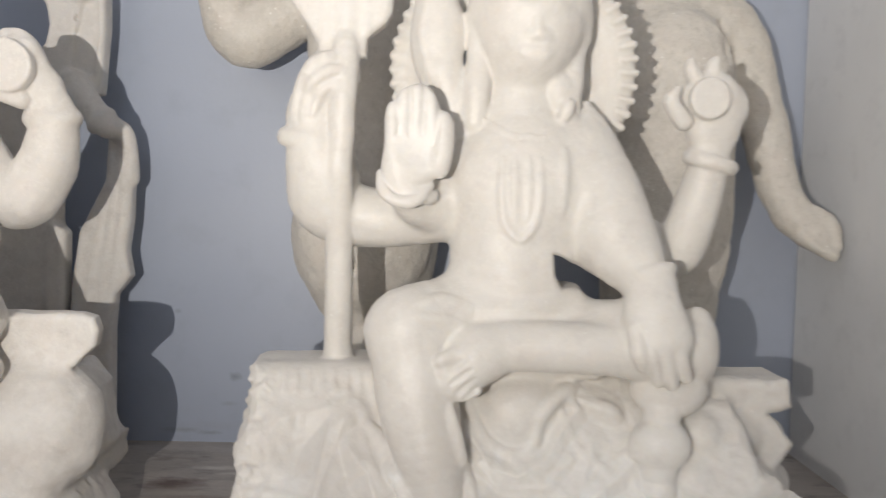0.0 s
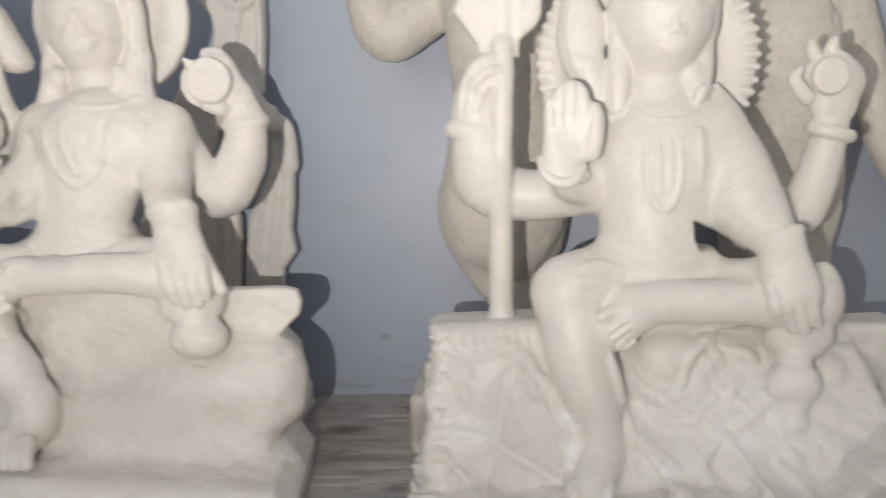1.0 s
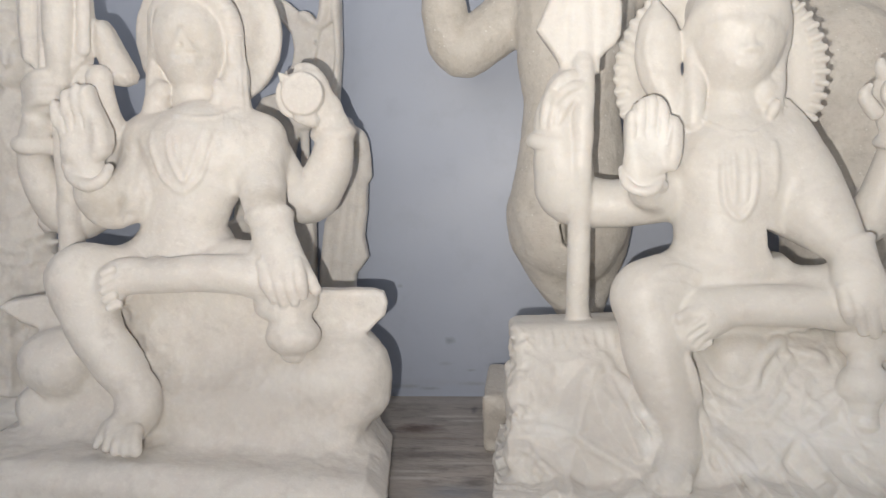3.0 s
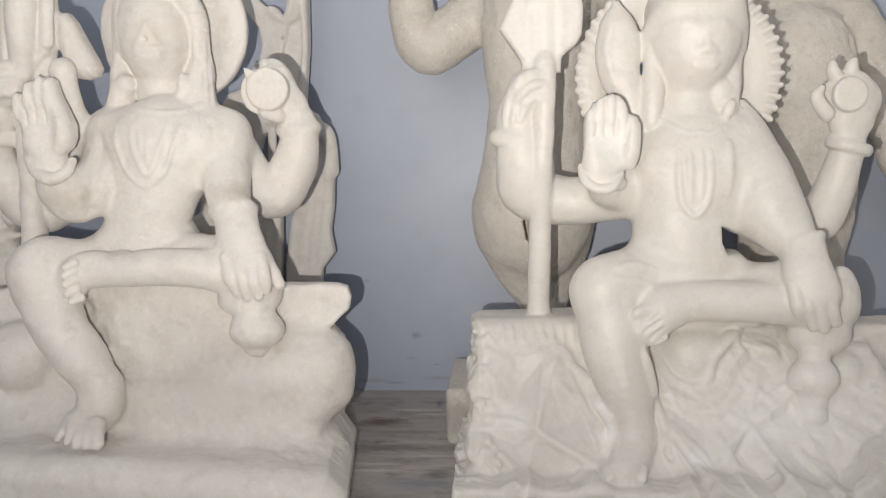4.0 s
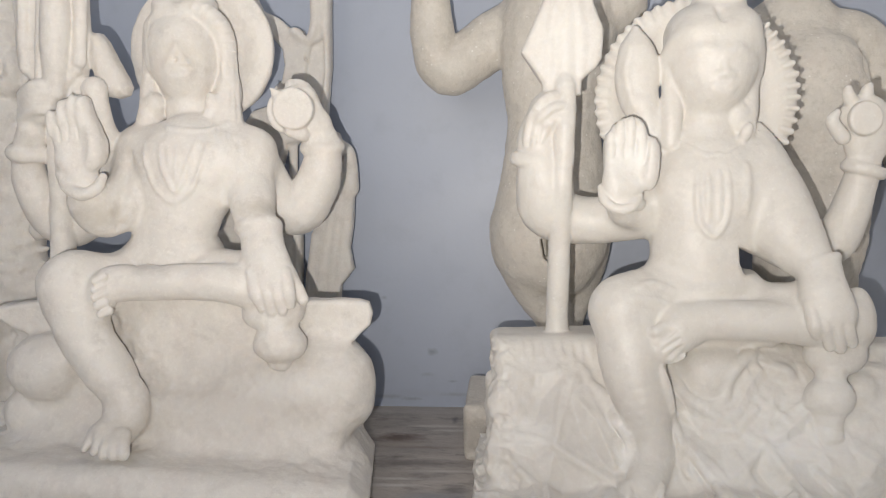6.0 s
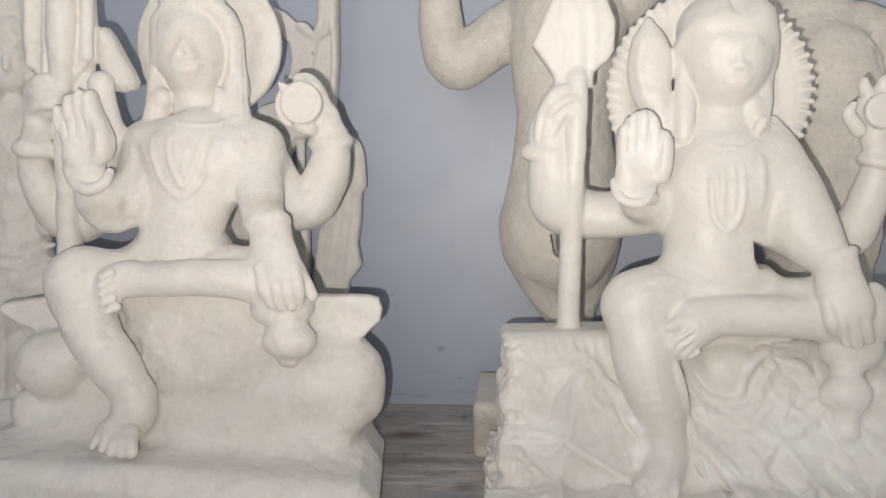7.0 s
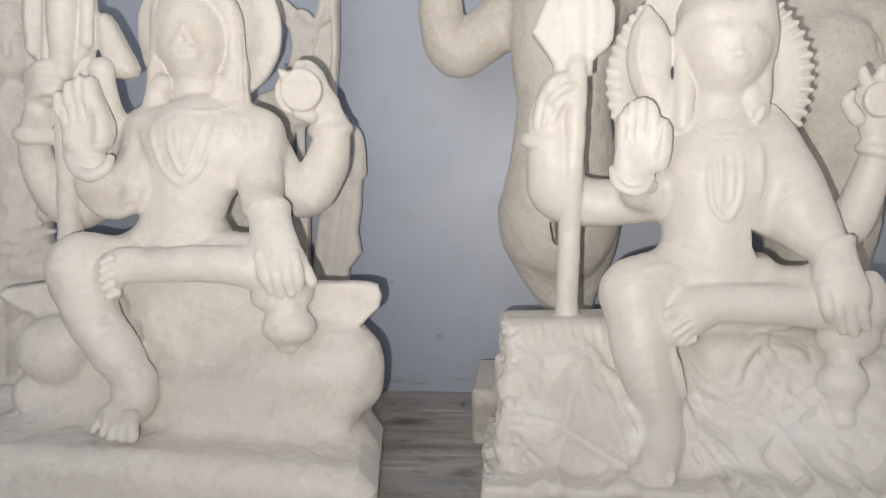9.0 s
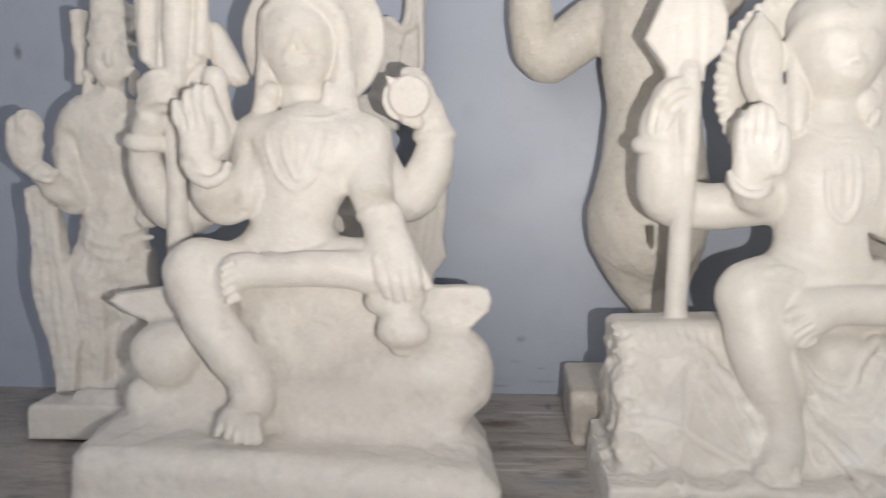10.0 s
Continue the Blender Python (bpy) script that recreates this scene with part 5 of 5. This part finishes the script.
c.tube([(-1.066, 1.19, 0.679, 0.009), (-1.067, 1.19, 0.643, 0.009)], k=0.006)
c.plate([(-1.19, 0.796), (-1.171, 0.801), (-1.17, 0.664), (-1.19, 0.664)], 1.2, 1.25, rnd=0.008, k=0.006)
c.plate([(-1.098, 0.819), (-1.071, 0.803), (-1.048, 0.776), (-1.057, 0.745), (-1.09, 0.756)], 1.2, 1.24, rnd=0.008, k=0.006)
c.tube([(-1.099, 1.157, 0.715, 0.004), (-1.097, 1.15, 0.694, 0.006)], k=0.01)
c.draw([(-1.129, 0.769), (-1.097, 0.762), (-1.064, 0.767)], 0.005, k=0.007, sink=0.5)
c.draw([(-1.128, 0.787), (-1.096, 0.78), (-1.063, 0.785)], 0.005, k=0.007, sink=0.5)
c.draw([(-1.127, 0.805), (-1.095, 0.798), (-1.062, 0.803)], 0.005, k=0.007, sink=0.5)
c.tube([(-1.172, 1.2, 0.599, 0.039), (-1.202, 1.19, 0.567, 0.027), (-1.196, 1.17, 0.514, 0.024), (-1.176, 1.16, 0.449, 0.026), (-1.196, 1.14, 0.468, 0.024), (-1.215, 1.12, 0.494, 0.022)], k=0.012)
c.tube([(-1.241, 1.12, 0.505, 0.008), (-1.214, 1.1, 0.488, 0.009), (-1.193, 1.105, 0.486, 0.008), (-1.19, 1.12, 0.499, 0.007)], k=0.003)
c.plate([(-1.273, 0.571), (-1.274, 0.591), (-1.262, 0.6), (-1.249, 0.61), (-1.232, 0.612), (-1.218, 0.599), (-1.209, 0.57), (-1.207, 0.543), (-1.221, 0.514), (-1.244, 0.501), (-1.262, 0.513), (-1.273, 0.541)], 1.1, 1.135, rnd=0.014, k=0.008)
c.draw([(-1.253, 0.599), (-1.253, 0.56)], 0.003, k=0.005, sink=-0.3, cut=True)
c.draw([(-1.237, 0.607), (-1.238, 0.561)], 0.003, k=0.005, sink=-0.3, cut=True)
c.draw([(-1.222, 0.603), (-1.224, 0.561)], 0.003, k=0.005, sink=-0.3, cut=True)
c.tube([(-1.062, 1.2, 0.586, 0.037), (-1.039, 1.2, 0.501, 0.031), (-1.041, 1.17, 0.418, 0.026)], k=0.012)
# cloth and legs
c.tube([(-1.177, 1.18, 0.333, 0.027), (-1.163, 1.18, 0.29, 0.041), (-1.161, 1.19, 0.223, 0.039), (-1.163, 1.19, 0.134, 0.033), (-1.17, 1.19, 0.067, 0.035)], k=0.014)
c.tube([(-1.088, 1.2, 0.319, 0.043), (-1.091, 1.21, 0.241, 0.04), (-1.103, 1.21, 0.13, 0.035), (-1.096, 1.2, 0.065, 0.033)], k=0.014)
c.draw([(-1.145, 0.421), (-1.162, 0.337), (-1.18, 0.295)], 0.006, k=0.006, sink=0.25)
c.draw([(-1.129, 0.42), (-1.146, 0.337), (-1.158, 0.295)], 0.006, k=0.006, sink=0.25)
c.draw([(-1.11, 0.42), (-1.127, 0.337), (-1.136, 0.295)], 0.006, k=0.006, sink=0.25)
c.draw([(-1.091, 0.42), (-1.108, 0.337), (-1.112, 0.295)], 0.006, k=0.006, sink=0.25)
c.draw([(-1.07, 0.42), (-1.086, 0.337), (-1.087, 0.295)], 0.006, k=0.006, sink=0.25)
c.draw([(-1.169, 0.278), (-1.172, 0.187), (-1.183, 0.089)], 0.006, k=0.006, sink=0.25)
c.draw([(-1.154, 0.278), (-1.157, 0.187), (-1.167, 0.089)], 0.006, k=0.006, sink=0.25)
c.draw([(-1.138, 0.278), (-1.141, 0.187), (-1.151, 0.089)], 0.006, k=0.006, sink=0.25)
c.draw([(-1.123, 0.278), (-1.126, 0.187), (-1.136, 0.09)], 0.006, k=0.006, sink=0.25)
c.draw([(-1.105, 0.278), (-1.108, 0.187), (-1.118, 0.09)], 0.006, k=0.006, sink=0.25)
c.draw([(-1.157, 0.405), (-1.109, 0.382), (-1.044, 0.398)], 0.006, k=0.006, sink=0.3)
c.draw([(-1.158, 0.384), (-1.111, 0.361), (-1.045, 0.377)], 0.006, k=0.006, sink=0.3)
c.draw([(-1.16, 0.358), (-1.112, 0.335), (-1.047, 0.351)], 0.006, k=0.006, sink=0.3)
c.plate([(-1.27, 0.474), (-1.218, 0.473), (-1.2, 0.357), (-1.187, 0.271), (-1.176, 0.185), (-1.193, 0.086), (-1.229, 0.086), (-1.237, 0.141), (-1.245, 0.185), (-1.253, 0.228), (-1.268, 0.271), (-1.258, 0.357)], 1.14, 1.18, rnd=0.008, k=0.006)
c.draw([(-1.244, 0.458), (-1.238, 0.317), (-1.23, 0.113)], 0.004, k=0.006, sink=0.5)
c.draw([(-1.228, 0.458), (-1.222, 0.317), (-1.206, 0.113)], 0.004, k=0.006, sink=0.5)
c.draw([(-1.213, 0.458), (-1.207, 0.316), (-1.186, 0.114)], 0.004, k=0.006, sink=0.5)
c.tube([(-1.177, 1.15, 0.078, 0.016), (-1.122, 1.13, 0.078, 0.018), (-1.077, 1.15, 0.073, 0.016)], k=0.01)
c.ball((-1.077, 1.2, 0.099), (0.031, 0.031, 0.052), k=0.014)
c.crumple((-1.42, 1.02, 0.06), (-0.82, 1.42, 0.95), 0.0042, 0.026, 31)
standing = c.mesh("standing_statue", PLAIN)
tagged(standing, "pale marble standing statue, palm raised, long hanging scarf", "statue")
del c

# ---- standing statue with crossed legs and a bent elbow, near the wall ----
d = Sculpt((-0.42, 1.1, -0.003), (0.2, 1.452, 0.95), 0.004)
d.block((-0.1, 1.243, 0.049), (0.168, 0.118, 0.049), rnd=0.008)
d.crumple((-0.29, 1.1, 0.0), (0.1, 1.2, 0.11), 0.003, 0.02, 21)
d.tube([(-0.085, 1.3, 0.864, 0.076), (-0.091, 1.3, 0.781, 0.107), (-0.101, 1.3, 0.687, 0.098), (-0.101, 1.3, 0.592, 0.087), (-0.102, 1.3, 0.485, 0.101), (-0.107, 1.3, 0.393, 0.111), (-0.102, 1.3, 0.349, 0.087)], k=0.033, flat=0.95)
d.tube([(-0.161, 1.32, 0.397, 0.06), (-0.161, 1.32, 0.348, 0.055), (-0.134, 1.32, 0.281, 0.046), (-0.096, 1.32, 0.214, 0.038), (-0.079, 1.32, 0.118, 0.038), (-0.085, 1.32, 0.027, 0.04)], k=0.022)
d.tube([(-0.042, 1.34, 0.384, 0.054), (-0.044, 1.34, 0.328, 0.047), (-0.064, 1.34, 0.25, 0.034), (-0.089, 1.34, 0.159, 0.034), (-0.117, 1.34, 0.021, 0.038)], k=0.022)
d.tube([(-0.153, 1.34, 0.784, 0.063), (-0.224, 1.34, 0.755, 0.054), (-0.294, 1.33, 0.706, 0.05), (-0.324, 1.32, 0.731, 0.044), (-0.332, 1.3, 0.798, 0.04), (-0.332, 1.28, 0.898, 0.032)], k=0.018)
d.ball((0.005, 1.31, 0.823), (0.068, 0.061, 0.066), k=0.011)
d.tube([(-0.083, 1.33, 0.912, 0.042), (-0.083, 1.33, 0.849, 0.049)], k=0.016)
d.ball((-0.083, 1.33, 0.954), (0.067, 0.067, 0.067), k=0.013)
d.plate([(-0.131, 0.386), (-0.116, 0.386), (-0.114, 0.339), (-0.124, 0.35)], 1.1, 1.285, rnd=0.004, k=0.008, cut=True)
d.crumple((-0.42, 1.2, 0.1), (0.2, 1.44, 0.95), 0.002, 0.03, 12)
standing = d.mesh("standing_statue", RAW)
tagged(standing, "rough grey marble standing statue with one bent elbow, by the wall", "statue")
del d

# ---- standing statue with one arm hanging, near the wall ----
d = Sculpt((0.1, 1.1, -0.003), (0.68, 1.43, 0.95), 0.004)
d.plate([(0.279, 0.015), (0.557, 0.019), (0.568, -0.02), (0.279, -0.02)], 1.22, 1.42, rnd=0.008)
d.tube([(0.376, 1.3, 0.677, 0.083), (0.375, 1.295, 0.663, 0.092), (0.375, 1.29, 0.619, 0.097), (0.38, 1.29, 0.539, 0.094), (0.388, 1.29, 0.414, 0.087), (0.39, 1.29, 0.306, 0.068), (0.39, 1.29, 0.196, 0.059), (0.395, 1.29, -0.008, 0.057)], k=0.027, flat=0.8)
d.tube([(0.345, 1.29, 0.47, 0.066), (0.335, 1.29, 0.38, 0.066), (0.335, 1.29, 0.28, 0.062), (0.35, 1.29, 0.12, 0.055), (0.36, 1.29, 0.0, 0.05)], k=0.025)
d.tube([(0.453, 1.345, 0.754, 0.043), (0.487, 1.34, 0.726, 0.045), (0.511, 1.335, 0.662, 0.043), (0.537, 1.32, 0.562, 0.037), (0.553, 1.3, 0.48, 0.032), (0.571, 1.28, 0.431, 0.028)], k=0.021)
d.tube([(0.569, 1.285, 0.437, 0.03), (0.594, 1.27, 0.411, 0.03), (0.617, 1.26, 0.388, 0.019)], k=0.009, flat=0.8)
d.tube([(0.598, 1.27, 0.436, 0.015), (0.62, 1.26, 0.419, 0.014), (0.626, 1.25, 0.389, 0.01)], k=0.004)
d.tube([(0.581, 1.26, 0.401, 0.014), (0.601, 1.25, 0.384, 0.012), (0.619, 1.245, 0.374, 0.009)], k=0.004)
d.tube([(0.573, 1.243, 0.423, 0.009), (0.589, 1.238, 0.406, 0.009), (0.603, 1.236, 0.39, 0.007)], k=0.003, cut=True)
d.tube([(0.349, 1.34, 0.9, 0.047), (0.351, 1.34, 0.806, 0.056), (0.352, 1.34, 0.765, 0.078)], k=0.025, flat=0.75)
d.tube([(0.267, 1.34, 0.757, 0.045), (0.35, 1.335, 0.751, 0.047), (0.44, 1.335, 0.749, 0.042)], k=0.029, flat=0.8)
d.ball((0.348, 1.34, 0.951), (0.074, 0.074, 0.078), k=0.016)
d.draw([(0.447, 0.738), (0.446, 0.703), (0.451, 0.662)], 0.004, k=0.009, sink=-0.2, cut=True)
d.crumple((0.1, 1.1, 0.1), (0.68, 1.44, 0.95), 0.002, 0.03, 14)
standing = d.mesh("standing_statue", RAW)
tagged(standing, "rough grey marble standing statue with one arm hanging", "statue")
del d

# ---- carved figure's scarf and arch, behind the seated statue ----
d = Sculpt((-0.95, 1.24, -0.003), (-0.44, 1.46, 0.95), 0.004)
d.plate([(-0.629, -0.02), (-0.483, -0.02), (-0.51, -0.02), (-0.806, -0.02), (-0.927, -0.02)], 1.28, 1.44, rnd=0.008)
d.plate([(-0.703, 0.884), (-0.681, 0.838), (-0.648, 0.823), (-0.62, 0.797), (-0.615, 0.802), (-0.603, 0.8), (-0.597, 0.791), (-0.594, 0.778), (-0.586, 0.78), (-0.577, 0.802), (-0.575, 0.901), (-0.541, 0.9), (-0.544, 0.726), (-0.555, 0.616), (-0.626, 0.6), (-0.654, 0.629), (-0.661, 0.685), (-0.645, 0.698), (-0.638, 0.729), (-0.643, 0.762), (-0.666, 0.79), (-0.695, 0.829), (-0.726, 0.874)], 1.375, 1.41, rnd=0.006, k=0.008)
d.tube([(-0.551, 1.375, 0.89, 0.009), (-0.552, 1.375, 0.792, 0.0079), (-0.553, 1.377, 0.716, 0.0067), (-0.562, 1.38, 0.65, 0.0068)], k=0.005)
d.plate([(-0.582, 0.766), (-0.556, 0.781), (-0.556, 0.713), (-0.567, 0.648), (-0.601, 0.649), (-0.595, 0.714)], 1.36, 1.385, rnd=0.004, k=0.006, cut=True)
d.tube([(-0.57, 1.372, 0.879, 0.0112), (-0.571, 1.372, 0.825, 0.0101), (-0.577, 1.374, 0.793, 0.009), (-0.59, 1.376, 0.776, 0.0079), (-0.617, 1.376, 0.796, 0.0067)], k=0.008)
d.ball((-0.594, 1.37, 0.74), (0.0034, 0.02, 0.0056), k=0.003, cut=True)
d.plate([(-0.707, 0.637), (-0.653, 0.653), (-0.597, 0.623), (-0.602, 0.574), (-0.634, 0.57), (-0.644, 0.543), (-0.658, 0.491), (-0.697, 0.387), (-0.781, 0.387), (-0.75, 0.574)], 1.365, 1.41, rnd=0.012, k=0.008)
d.tube([(-0.624, 1.385, 0.595, 0.009), (-0.628, 1.385, 0.468, 0.009), (-0.634, 1.385, 0.22, 0.01)], k=0.007)
d.draw([(-0.629, 0.577), (-0.663, 0.601), (-0.686, 0.624)], 0.006, k=0.008, sink=0.4)
d.tube([(-0.598, 1.37, 0.634, 0.023), (-0.56, 1.35, 0.592, 0.022), (-0.53, 1.34, 0.56, 0.02)], k=0.011)
d.cuff((-0.54, 1.345, 0.569), (1, 0, -1), 0.02, 0.007, flat=1.0, k=0.004)
d.tube([(-0.536, 1.36, 0.564, 0.016), (-0.514, 1.365, 0.552, 0.017), (-0.505, 1.37, 0.524, 0.014), (-0.506, 1.375, 0.478, 0.016)], k=0.009)
d.plate([(-0.538, 0.568), (-0.519, 0.568), (-0.506, 0.547), (-0.499, 0.512), (-0.504, 0.408), (-0.512, 0.356), (-0.505, 0.313), (-0.519, 0.294), (-0.531, 0.28), (-0.537, 0.221), (-0.541, -0.02), (-0.619, -0.02), (-0.605, 0.292), (-0.59, 0.386), (-0.545, 0.473)], 1.365, 1.4, rnd=0.008, k=0.01)
d.draw([(-0.524, 0.49), (-0.535, 0.409), (-0.555, 0.269)], 0.005, k=0.008, sink=0.4)
d.draw([(-0.512, 0.49), (-0.519, 0.409), (-0.536, 0.287)], 0.005, k=0.008, sink=0.4)
d.draw([(-0.543, 0.444), (-0.56, 0.363), (-0.579, 0.264)], 0.005, k=0.008, sink=0.4)
d.plate([(-0.732, 0.41), (-0.637, 0.41), (-0.61, 0.386), (-0.623, -0.02), (-0.852, -0.02), (-0.805, 0.387)], 1.36, 1.4, rnd=0.01, k=0.006)
d.draw([(-0.636, 0.375), (-0.641, 0.222)], 0.005, k=0.007, sink=0.3)
standing = d.mesh("carved_scarf_figure", PLAIN)
tagged(standing, "pale marble figure with arched branches and hanging scarf, half hidden", "statue")
del d
